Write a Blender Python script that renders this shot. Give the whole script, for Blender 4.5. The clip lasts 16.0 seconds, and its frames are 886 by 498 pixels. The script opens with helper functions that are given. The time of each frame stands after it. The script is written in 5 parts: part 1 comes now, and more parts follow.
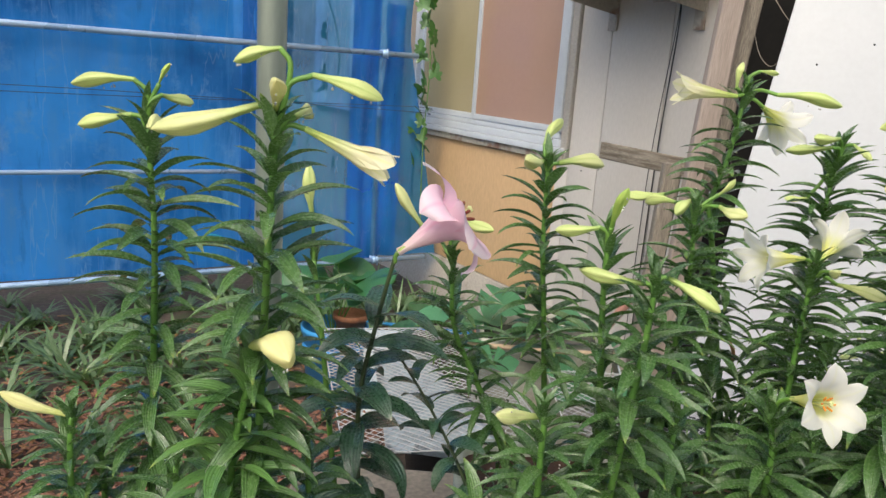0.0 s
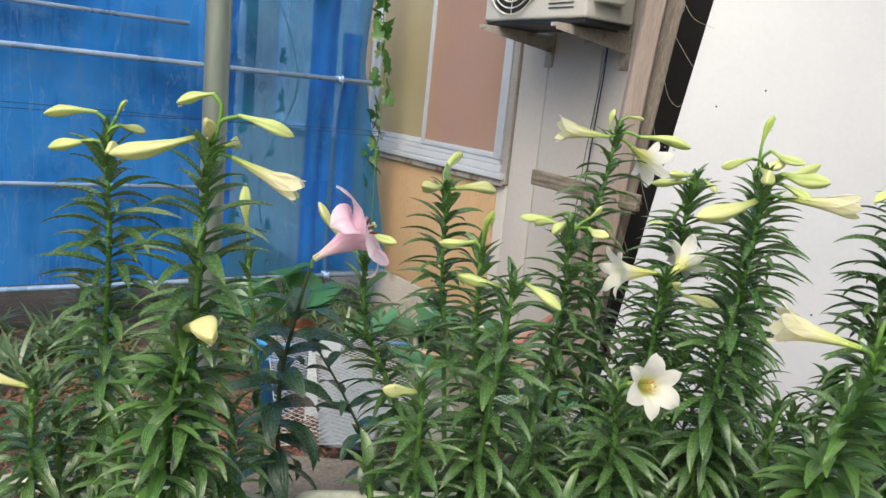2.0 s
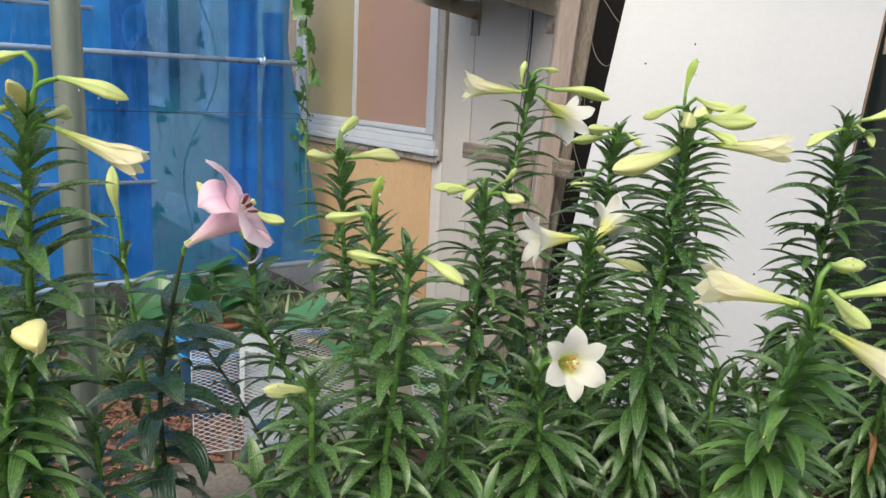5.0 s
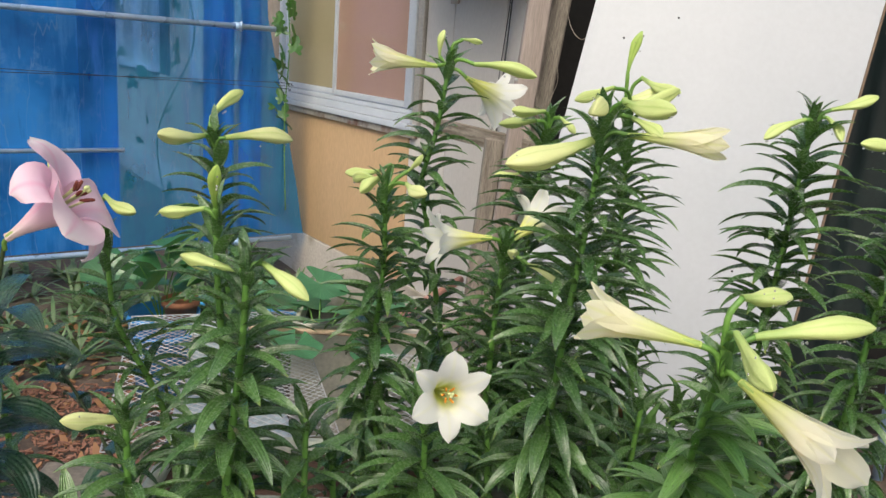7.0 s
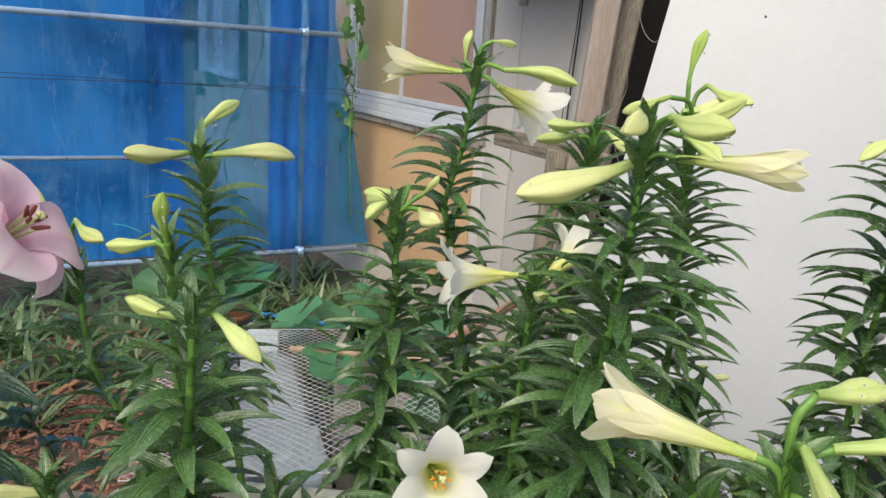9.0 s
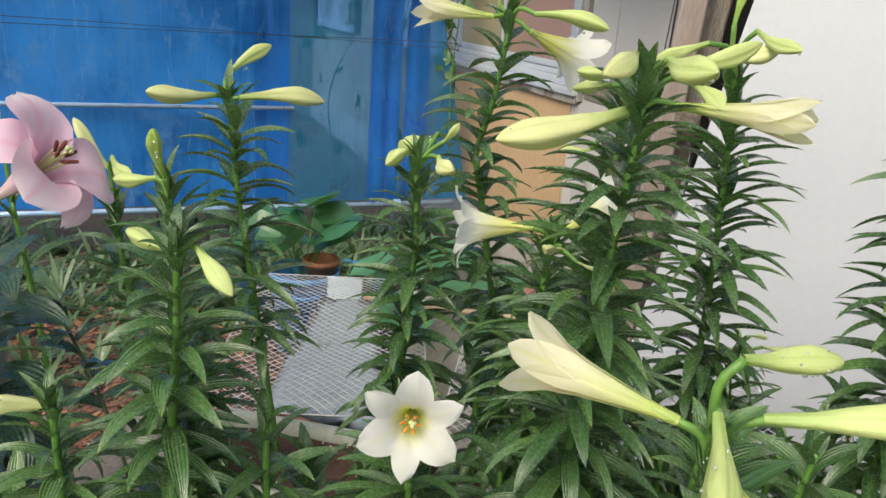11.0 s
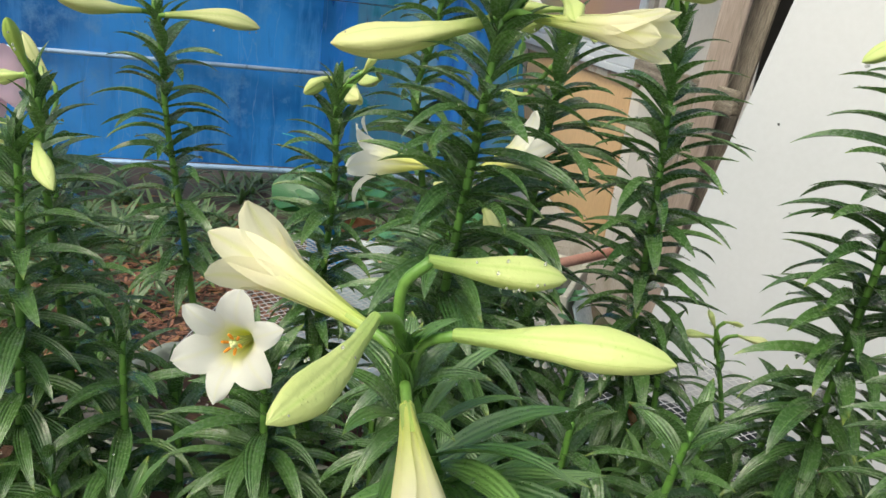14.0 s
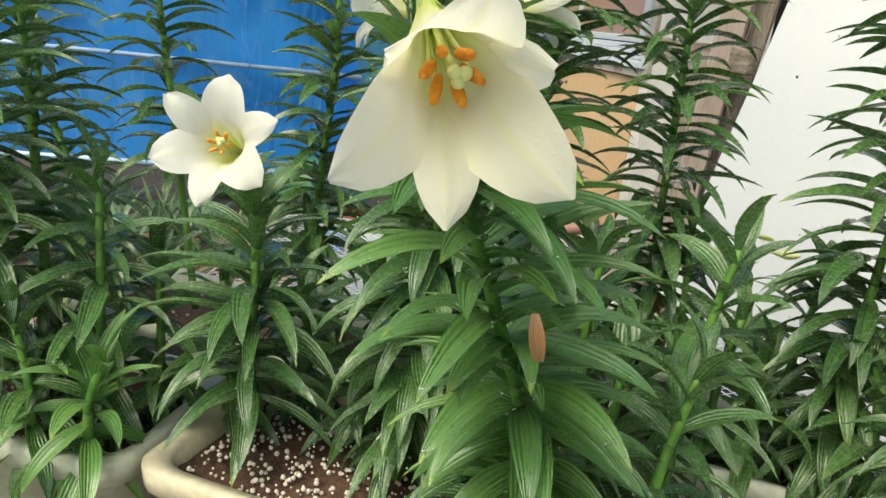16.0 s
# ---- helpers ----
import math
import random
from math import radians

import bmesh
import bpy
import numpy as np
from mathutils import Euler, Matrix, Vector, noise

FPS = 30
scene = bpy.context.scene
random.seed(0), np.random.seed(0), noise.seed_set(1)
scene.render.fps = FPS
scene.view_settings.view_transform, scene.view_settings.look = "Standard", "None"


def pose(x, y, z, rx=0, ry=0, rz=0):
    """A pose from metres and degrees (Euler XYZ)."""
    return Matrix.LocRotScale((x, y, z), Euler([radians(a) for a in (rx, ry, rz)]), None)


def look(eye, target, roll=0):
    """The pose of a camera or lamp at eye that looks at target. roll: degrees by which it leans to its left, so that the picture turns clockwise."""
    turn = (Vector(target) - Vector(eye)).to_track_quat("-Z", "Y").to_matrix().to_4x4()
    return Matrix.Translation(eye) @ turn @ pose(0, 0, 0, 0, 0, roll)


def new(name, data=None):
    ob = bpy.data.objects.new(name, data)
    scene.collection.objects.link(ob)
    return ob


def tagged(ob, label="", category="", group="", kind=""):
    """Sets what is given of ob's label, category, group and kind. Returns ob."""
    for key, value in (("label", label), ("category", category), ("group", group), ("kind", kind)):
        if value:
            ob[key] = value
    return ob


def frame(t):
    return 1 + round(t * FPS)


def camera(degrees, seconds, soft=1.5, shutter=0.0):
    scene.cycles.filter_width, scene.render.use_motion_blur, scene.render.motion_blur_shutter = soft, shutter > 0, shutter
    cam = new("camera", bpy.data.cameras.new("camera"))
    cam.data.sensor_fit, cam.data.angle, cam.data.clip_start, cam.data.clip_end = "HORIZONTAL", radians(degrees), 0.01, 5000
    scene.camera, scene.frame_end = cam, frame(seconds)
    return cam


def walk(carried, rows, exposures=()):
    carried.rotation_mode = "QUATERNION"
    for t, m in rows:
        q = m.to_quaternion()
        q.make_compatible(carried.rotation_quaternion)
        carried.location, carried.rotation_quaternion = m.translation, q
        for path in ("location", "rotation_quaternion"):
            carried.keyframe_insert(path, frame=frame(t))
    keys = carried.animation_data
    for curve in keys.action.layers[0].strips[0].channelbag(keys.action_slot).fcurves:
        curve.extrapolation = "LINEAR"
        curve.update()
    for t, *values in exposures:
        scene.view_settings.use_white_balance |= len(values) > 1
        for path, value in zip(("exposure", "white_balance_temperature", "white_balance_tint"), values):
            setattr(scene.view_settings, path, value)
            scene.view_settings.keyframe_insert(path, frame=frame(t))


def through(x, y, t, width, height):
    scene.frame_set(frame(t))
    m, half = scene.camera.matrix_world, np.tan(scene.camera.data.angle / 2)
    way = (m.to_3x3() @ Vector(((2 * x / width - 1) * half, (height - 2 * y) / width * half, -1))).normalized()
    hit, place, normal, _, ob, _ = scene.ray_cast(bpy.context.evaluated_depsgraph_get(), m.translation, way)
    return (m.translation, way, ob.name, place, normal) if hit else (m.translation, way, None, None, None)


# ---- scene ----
cam = camera(59.9, 16.0)
PATH = [
    (0, (0.07, 0.022, 1.559), (0.041, 1.971, 1.11), 4.1),
    (0.5, (0.123, -0.009, 1.567), (0.185, 1.939, 1.118), 4.6),
    (1, (0.137, -0.046, 1.587), (0.222, 1.904, 1.154), 6.3),
    (1.5, (0.167, -0.157, 1.597), (0.176, 1.803, 1.2), 6.8),
    (2, (0.183, -0.238, 1.605), (0.241, 1.723, 1.217), 5.9),
    (2.5, (0.231, -0.269, 1.597), (0.415, 1.686, 1.215), 4.3),
    (3, (0.244, -0.278, 1.595), (0.487, 1.672, 1.222), 3.3),
    (3.5, (0.242, -0.255, 1.582), (0.458, 1.695, 1.193), 2.5),
    (3.7, (0.246, -0.244, 1.58), (0.439, 1.705, 1.176), 2.3),
    (5.8, (0.336, 0.023, 1.542), (0.51, 1.968, 1.109), 3.0),
    (6, (0.349, 0.04, 1.539), (0.532, 1.981, 1.095), 3.2),
    (6.5, (0.435, 0.091, 1.548), (0.604, 2.024, 1.062), 4.0),
    (7, (0.52, 0.117, 1.574), (0.661, 2.051, 1.083), 4.4),
    (7.5, (0.557, 0.138, 1.561), (0.667, 2.076, 1.079), 3.9),
    (8, (0.608, 0.2, 1.575), (0.687, 2.134, 1.073), 3.8),
    (8.5, (0.627, 0.273, 1.584), (0.646, 2.21, 1.084), 3.6),
    (9, (0.624, 0.315, 1.578), (0.55, 2.252, 1.086), 4.0),
    (9.2, (0.625, 0.325, 1.582), (0.489, 2.258, 1.085), 4.3),
    (11.3, (0.807, 0.344, 1.568), (0.44, 2.202, 0.926), 3.9),
    (11.5, (0.833, 0.342, 1.566), (0.471, 2.195, 0.907), 4.0),
    (12, (0.897, 0.331, 1.563), (0.51, 2.172, 0.882), 4.6),
    (12.5, (0.922, 0.331, 1.566), (0.51, 2.164, 0.881), 5.2),
    (13, (0.932, 0.35, 1.553), (0.464, 2.178, 0.89), 4.7),
    (13.5, (0.96, 0.391, 1.543), (0.427, 2.202, 0.884), 5.0),
    (14, (1.016, 0.454, 1.51), (0.42, 2.244, 0.847), 6.7),
    (14.5, (1.067, 0.521, 1.422), (0.382, 2.297, 0.809), 7.4),
    (15, (1.065, 0.521, 1.365), (0.331, 2.292, 0.798), 7.8),
    (15.5, (1.045, 0.489, 1.31), (0.317, 2.265, 0.749), 7.3),
    (16, (1.025, 0.474, 1.266), (0.403, 2.29, 0.704), 6.8),
]
walk(cam, [(t, look(eye, target, roll)) for t, eye, target, roll in PATH], ((0.0, 0.05, 6350.0, 5.0), (9.0, -0.04, 6350.0, 5.0), (13.5, 0.0, 6480.0, 0.0), (16.0, 0.28, 6600.0, -4.0)))

# ---- light ----
SUN_ELEVATION, SUN_TURN = radians(52), radians(202)
world = bpy.data.worlds.new("overcast_sky")
scene.world = world
world.use_nodes = True
wn = world.node_tree
sky = wn.nodes.new("ShaderNodeTexSky")
sky.sky_type, sky.sun_disc = "NISHITA", False
sky.sun_elevation, sky.sun_rotation = SUN_ELEVATION, SUN_TURN
sky.air_density, sky.dust_density, sky.ozone_density = 1.0, 8.0, 0.6
wn.nodes["Background"].inputs["Strength"].default_value = 0.178
wn.links.new(sky.outputs[0], wn.nodes["Background"].inputs["Color"])
sun = new("sun", bpy.data.lights.new("sun", "SUN"))
sun.data.energy, sun.data.angle, sun.data.color = 0.68, radians(45), (1.0, 0.985, 0.96)
sun.matrix_world = look((0, 0, 30), (
    -30 * math.cos(SUN_ELEVATION) * math.sin(SUN_TURN), -30 * math.cos(SUN_ELEVATION) * math.cos(SUN_TURN),
    30 - 30 * math.sin(SUN_ELEVATION)))


# ---- materials ----
def nodes_of(name):
    m = bpy.data.materials.new(name)
    m.use_nodes = True
    t = m.node_tree
    return m, t, t.nodes["Principled BSDF"], t.nodes["Material Output"]


def node(t, kind, **inputs):
    n = t.nodes.new(kind)
    for key, value in inputs.items():
        n.inputs[key.replace("_", " ")].default_value = value
    return n


def blend(t, a, b, fac, how="MIX"):
    """A colour mixed from two colours or sockets."""
    n = t.nodes.new("ShaderNodeMix")
    n.data_type, n.blend_type = "RGBA", how
    for socket, value in ((n.inputs[6], a), (n.inputs[7], b), (n.inputs[0], fac)):
        if isinstance(value, bpy.types.NodeSocket):
            t.links.new(value, socket)
        elif isinstance(value, tuple):
            socket.default_value = (*value[:3], 1)
        else:
            socket.default_value = value
    return n.outputs[2]


def ramp(t, value, low, high, a=0.0, b=1.0):
    n = t.nodes.new("ShaderNodeMapRange")
    n.inputs[1].default_value, n.inputs[2].default_value = low, high
    n.inputs[3].default_value, n.inputs[4].default_value = a, b
    t.links.new(value, n.inputs[0])
    return n.outputs[0]


def maths(t, how, a, b=0.0):
    n = t.nodes.new("ShaderNodeMath")
    n.operation = how
    for socket, value in ((n.inputs[0], a), (n.inputs[1], b)):
        if isinstance(value, bpy.types.NodeSocket):
            t.links.new(value, socket)
        else:
            socket.default_value = value
    return n.outputs[0]


def surface(name, one, two, rough=0.6, coarse=3.0, fine=60.0, bump=0.2, metal=0.0, stain=None, stretch=(1, 1, 1), spread=0.25, coat=0.0):
    """A worn surface: two colours in large patches, a fine grain, and stains where given."""
    m, t, p, _ = nodes_of(name)
    where = t.nodes.new("ShaderNodeTexCoord")
    size = t.nodes.new("ShaderNodeMapping")
    size.inputs["Scale"].default_value = stretch
    t.links.new(where.outputs["Object"], size.inputs[0])
    big, small = node(t, "ShaderNodeTexNoise", Scale=coarse, Detail=5.0), node(t, "ShaderNodeTexNoise", Scale=fine, Detail=4.0)
    for n in (big, small):
        t.links.new(size.outputs[0], n.inputs["Vector"])
    colour = blend(t, one, two, ramp(t, big.outputs[0], 0.35, 0.65))
    colour = blend(t, colour, (0, 0, 0), ramp(t, small.outputs[0], 0.3, 0.7, 0.0, spread))
    if stain:
        blot = node(t, "ShaderNodeTexNoise", Scale=coarse * 2.3, Detail=8.0)
        t.links.new(size.outputs[0], blot.inputs["Vector"])
        colour = blend(t, colour, stain, ramp(t, blot.outputs[0], 0.55, 0.72))
    t.links.new(colour, p.inputs["Base Color"])
    t.links.new(ramp(t, big.outputs[0], 0.3, 0.7, rough - 0.08, rough + 0.1), p.inputs["Roughness"])
    p.inputs["Metallic"].default_value = metal
    p.inputs["Coat Weight"].default_value = coat
    if bump:
        b = node(t, "ShaderNodeBump", Strength=bump, Distance=0.004)
        t.links.new(small.outputs[0], b.inputs["Height"])
        t.links.new(b.outputs[0], p.inputs["Normal"])
    return m


def beads(t, where, scale):
    """Scattered water beads: one in some of the cells of a cell pattern."""
    wet = node(t, "ShaderNodeTexVoronoi", Scale=scale)
    t.links.new(where, wet.inputs["Vector"])
    some = t.nodes.new("ShaderNodeSeparateColor")
    t.links.new(wet.outputs["Color"], some.inputs[0])
    return maths(t, "MULTIPLY", ramp(t, wet.outputs["Distance"], 0.10, 0.26, 1.0, 0.0), ramp(t, some.outputs[0], 0.4, 0.45))


def leaf_surface(name, dark, light, tip, rough=0.38, through=0.25, veins=6.0, browning=1.02, coat=0.75):
    """A leaf with long veins; u runs across it and v along it. Some tips turn yellow."""
    m, t, p, out = nodes_of(name)
    uv = t.nodes.new("ShaderNodeUVMap")
    xy = t.nodes.new("ShaderNodeSeparateXYZ")
    t.links.new(uv.outputs[0], xy.inputs[0])
    which = t.nodes.new("ShaderNodeObjectInfo")
    where = t.nodes.new("ShaderNodeTexCoord")
    blot = node(t, "ShaderNodeTexNoise", Scale=28.0, Detail=4.0)
    t.links.new(where.outputs["Object"], blot.inputs["Vector"])
    shade = maths(t, "ADD", maths(t, "MULTIPLY", which.outputs["Random"], 0.65), maths(t, "MULTIPLY", blot.outputs[0], 0.45))
    colour = blend(t, dark, light, shade)
    rib = ramp(t, maths(t, "ABSOLUTE", maths(t, "SUBTRACT", xy.outputs[0], 0.5)), 0.0, 0.06, 1.0, 0.0)
    colour = blend(t, colour, tuple(min(1, c * 1.9) for c in light), maths(t, "MULTIPLY", rib, 0.28))
    end = ramp(t, maths(t, "ADD", xy.outputs[1], maths(t, "MULTIPLY", which.outputs["Random"], 0.16)), browning, browning + 0.14)
    colour = blend(t, colour, tip, end)
    bent = maths(t, "ADD", xy.outputs[0], maths(t, "MULTIPLY", maths(t, "SUBTRACT", blot.outputs[0], 0.5), 0.08))
    wave = maths(t, "SINE", maths(t, "MULTIPLY", bent, veins * 6.283))
    bead = beads(t, where.outputs["Object"], 40.0)
    b = node(t, "ShaderNodeBump", Strength=0.5, Distance=0.0012)
    t.links.new(maths(t, "ADD", maths(t, "ADD", maths(t, "MULTIPLY", wave, 0.85), maths(t, "MULTIPLY", blot.outputs[0], 0.35)), maths(t, "MULTIPLY", bead, 4.0)), b.inputs["Height"])
    t.links.new(b.outputs[0], p.inputs["Normal"])
    colour = blend(t, colour, tuple(min(1, c * 1.5 + 0.03) for c in light), maths(t, "MULTIPLY", ramp(t, wave, 0.35, 1.0), 0.13))
    t.links.new(colour, p.inputs["Base Color"])
    t.links.new(maths(t, "SUBTRACT", ramp(t, blot.outputs[0], 0.3, 0.7, rough - 0.1, rough + 0.12), maths(t, "MULTIPLY", bead, 0.18)), p.inputs["Roughness"])
    p.inputs["Specular IOR Level"].default_value = 0.75
    t.links.new(ramp(t, bead, 0.0, 0.4, 0.17, 0.05), p.inputs["Coat Roughness"])
    t.links.new(ramp(t, bead, 0.0, 0.4, coat, 1.0), p.inputs["Coat Weight"])
    glow = t.nodes.new("ShaderNodeBsdfTranslucent")
    t.links.new(blend(t, colour, (0.25, 0.45, 0.05), 0.22), glow.inputs["Color"])
    mix = node(t, "ShaderNodeMixShader", Fac=through)
    t.links.new(p.outputs[0], mix.inputs[1])
    t.links.new(glow.outputs[0], mix.inputs[2])
    t.links.new(mix.outputs[0], out.inputs[0])
    return m


def petal_surface(name, base, body, rim, rib, through=0.3, rough=0.42, ribwidth=0.10, low=0.05, high=0.45, bead=260.0):
    """A petal or bud, from its greenish base (v = 0) to its end, with a coloured rib along the middle."""
    m, t, p, out = nodes_of(name)
    uv = t.nodes.new("ShaderNodeUVMap")
    xy = t.nodes.new("ShaderNodeSeparateXYZ")
    t.links.new(uv.outputs[0], xy.inputs[0])
    which = t.nodes.new("ShaderNodeObjectInfo")
    where = t.nodes.new("ShaderNodeTexCoord")
    blot = node(t, "ShaderNodeTexNoise", Scale=9.0, Detail=4.0)
    t.links.new(where.outputs["Object"], blot.inputs["Vector"])
    along = maths(t, "ADD", xy.outputs[1], maths(t, "MULTIPLY", maths(t, "SUBTRACT", blot.outputs[0], 0.5), 0.25))
    colour = blend(t, base, body, ramp(t, along, low, high))
    colour = blend(t, colour, rim, ramp(t, along, 0.8, 1.02))
    mid = ramp(t, maths(t, "ABSOLUTE", maths(t, "SUBTRACT", xy.outputs[0], 0.5)), 0.0, ribwidth, 1.0, 0.0)
    colour = blend(t, colour, rib, maths(t, "MULTIPLY", mid, 0.6))
    colour = blend(t, colour, (0.4, 0.42, 0.2), maths(t, "MULTIPLY", which.outputs["Random"], 0.08))
    t.links.new(colour, p.inputs["Base Color"])
    p.inputs["Roughness"].default_value = rough
    wave = maths(t, "SINE", maths(t, "MULTIPLY", maths(t, "ADD", xy.outputs[0], maths(t, "MULTIPLY", blot.outputs[0], 0.2)), 30.0))
    lump = node(t, "ShaderNodeTexNoise", Scale=26.0, Detail=3.0)
    t.links.new(where.outputs["Object"], lump.inputs["Vector"])
    b = node(t, "ShaderNodeBump", Strength=0.35, Distance=0.0012)
    t.links.new(maths(t, "ADD", maths(t, "ADD", maths(t, "MULTIPLY", wave, 0.12), maths(t, "MULTIPLY", lump.outputs[0], 2.0)), maths(t, "MULTIPLY", beads(t, where.outputs["Object"], bead), 1.6)), b.inputs["Height"])
    t.links.new(b.outputs[0], p.inputs["Normal"])
    glow = t.nodes.new("ShaderNodeBsdfTranslucent")
    t.links.new(colour, glow.inputs["Color"])
    mix = node(t, "ShaderNodeMixShader", Fac=through)
    t.links.new(p.outputs[0], mix.inputs[1])
    t.links.new(glow.outputs[0], mix.inputs[2])
    t.links.new(mix.outputs[0], out.inputs[0])
    return m


def film(name, colour, clear, rough=0.12):
    """A sheet of tinted plastic that lets part of the light through."""
    m, t, p, out = nodes_of(name)
    where = t.nodes.new("ShaderNodeTexCoord")
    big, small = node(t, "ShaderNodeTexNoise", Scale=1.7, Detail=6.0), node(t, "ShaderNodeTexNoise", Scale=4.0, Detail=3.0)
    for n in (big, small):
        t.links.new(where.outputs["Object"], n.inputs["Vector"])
    # Dark and light blue patches stand in for uneven reflections on the film.
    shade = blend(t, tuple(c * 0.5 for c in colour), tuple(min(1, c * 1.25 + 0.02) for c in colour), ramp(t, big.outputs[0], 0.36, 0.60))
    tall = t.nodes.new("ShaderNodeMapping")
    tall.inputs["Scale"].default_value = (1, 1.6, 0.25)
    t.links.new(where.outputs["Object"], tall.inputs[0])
    # Pale and dark streaks, painted in place of reflections in the wrinkled film.
    streak = node(t, "ShaderNodeTexNoise", Scale=7.0, Detail=7.0, Roughness=0.65)
    t.links.new(tall.outputs[0], streak.inputs["Vector"])
    shade = blend(t, shade, (0.10, 0.36, 0.86), ramp(t, streak.outputs[0], 0.5, 0.72, 0.0, 0.75))
    shade = blend(t, shade, (0.004, 0.06, 0.30), ramp(t, streak.outputs[0], 0.25, 0.42, 0.5, 0.0))
    # Lighter mottling: reflected sky put into the base colour.
    gleam = node(t, "ShaderNodeTexNoise", Scale=4.0, Detail=9.0, Roughness=0.72)
    t.links.new(where.outputs["Object"], gleam.inputs["Vector"])
    shade = blend(t, shade, (0.20, 0.44, 0.80), ramp(t, gleam.outputs[0], 0.54, 0.74, 0.0, 0.7))
    # Thin pale contour lines paint the glints along creases.
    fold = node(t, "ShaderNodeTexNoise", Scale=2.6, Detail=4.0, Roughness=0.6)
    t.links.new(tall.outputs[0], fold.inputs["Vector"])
    crease_glint = ramp(t, maths(t, "ABSOLUTE", maths(t, "SUBTRACT", fold.outputs[0], 0.5)), 0.0, 0.008, 1.0, 0.0)
    shade = blend(t, shade, (0.45, 0.66, 0.9), maths(t, "MULTIPLY", crease_glint, 0.2))
    t.links.new(shade, p.inputs["Base Color"])
    t.links.new(ramp(t, small.outputs[0], 0.35, 0.7, rough - 0.07, rough + 0.06), p.inputs["Roughness"])
    p.inputs["Specular IOR Level"].default_value = 0.8
    b = node(t, "ShaderNodeBump", Strength=0.3, Distance=0.03)
    t.links.new(maths(t, "ADD", small.outputs[0], maths(t, "MULTIPLY", streak.outputs[0], 0.35)), b.inputs["Height"])
    t.links.new(b.outputs[0], p.inputs["Normal"])
    see = t.nodes.new("ShaderNodeBsdfTransparent")
    see.inputs[0].default_value = (0.24, 0.44, 0.84, 1)
    mix = t.nodes.new("ShaderNodeMixShader")
    t.links.new(ramp(t, big.outputs[0], 0.3, 0.7, clear - 0.12, clear + 0.12), mix.inputs[0])
    glow = t.nodes.new("ShaderNodeBsdfTranslucent")
    t.links.new(shade, glow.inputs["Color"])
    body = node(t, "ShaderNodeMixShader", Fac=0.3)
    t.links.new(p.outputs[0], body.inputs[1])
    t.links.new(glow.outputs[0], body.inputs[2])
    t.links.new(body.outputs[0], mix.inputs[1])
    t.links.new(see.outputs[0], mix.inputs[2])
    t.links.new(mix.outputs[0], out.inputs[0])
    return m


M_LEAF = leaf_surface("lily_leaf", (0.030, 0.088, 0.028), (0.130, 0.250, 0.072), (0.32, 0.40, 0.07), rough=0.24, through=0.20)
M_LEAF_BRIGHT = leaf_surface("bright_lily_leaf", (0.050, 0.150, 0.036), (0.175, 0.340, 0.086), (0.38, 0.46, 0.07), rough=0.34, through=0.24)
M_LEAF_DARK = leaf_surface("dark_lily_leaf", (0.020, 0.060, 0.032), (0.045, 0.115, 0.055), (0.12, 0.06, 0.02), rough=0.3, through=0.12)
M_LEAF_DRY = leaf_surface("dry_leaf", (0.24, 0.11, 0.045), (0.40, 0.20, 0.08), (0.3, 0.1, 0.03), rough=0.6, through=0.2)
M_BROAD = leaf_surface("broad_leaf", (0.02, 0.09, 0.025), (0.05, 0.19, 0.06), (0.08, 0.22, 0.05), rough=0.45, browning=1.2, veins=5.0)
M_VINE = leaf_surface("vine_leaf", (0.03, 0.11, 0.02), (0.08, 0.22, 0.04), (0.22, 0.44, 0.08), rough=0.4, browning=1.2, veins=5.0, coat=0.3)
M_LOTUS = leaf_surface("lotus_leaf", (0.045, 0.17, 0.07), (0.10, 0.29, 0.13), (0.12, 0.3, 0.1), rough=0.5, browning=1.2, veins=5.0, coat=0.15)
M_STRAP = leaf_surface("strap_leaf", (0.04, 0.10, 0.03), (0.14, 0.24, 0.075), (0.28, 0.26, 0.06), rough=0.45)
M_STEM = surface("lily_stem", (0.10, 0.25, 0.042), (0.155, 0.33, 0.06), 0.45, 20, 150, 0.15)
M_STALK = surface("green_stalk", (0.13, 0.29, 0.05), (0.20, 0.38, 0.07), 0.4, 20, 150, 0.15)
M_STEM_DARK = surface("dark_stem", (0.03, 0.05, 0.025), (0.06, 0.09, 0.03), 0.45, 20, 150, 0.15)
M_BUD = [
    petal_surface("green_bud", (0.20, 0.40, 0.06), (0.46, 0.64, 0.14), (0.42, 0.60, 0.13), (0.28, 0.50, 0.08), 0.15, bead=34.0),
    petal_surface("lime_bud", (0.38, 0.54, 0.15), (0.63, 0.73, 0.28), (0.60, 0.70, 0.27), (0.44, 0.61, 0.16), 0.18, bead=34.0),
    petal_surface("pale_bud", (0.42, 0.55, 0.16), (0.72, 0.76, 0.36), (0.69, 0.72, 0.33), (0.56, 0.66, 0.23), 0.2, bead=34.0),
    petal_surface("cream_bud", (0.52, 0.60, 0.16), (0.82, 0.80, 0.39), (0.78, 0.75, 0.34), (0.70, 0.73, 0.27), 0.22, bead=34.0),
]
M_TUBE = petal_surface("flower_tube", (0.45, 0.60, 0.16), (0.66, 0.74, 0.30), (0.8, 0.82, 0.5), (0.6, 0.7, 0.25), 0.2)
M_PETAL = petal_surface("white_petal", (0.70, 0.80, 0.24), (0.94, 0.92, 0.70), (0.93, 0.90, 0.64), (0.86, 0.88, 0.42), 0.5, low=0.1, high=0.62, ribwidth=0.14)
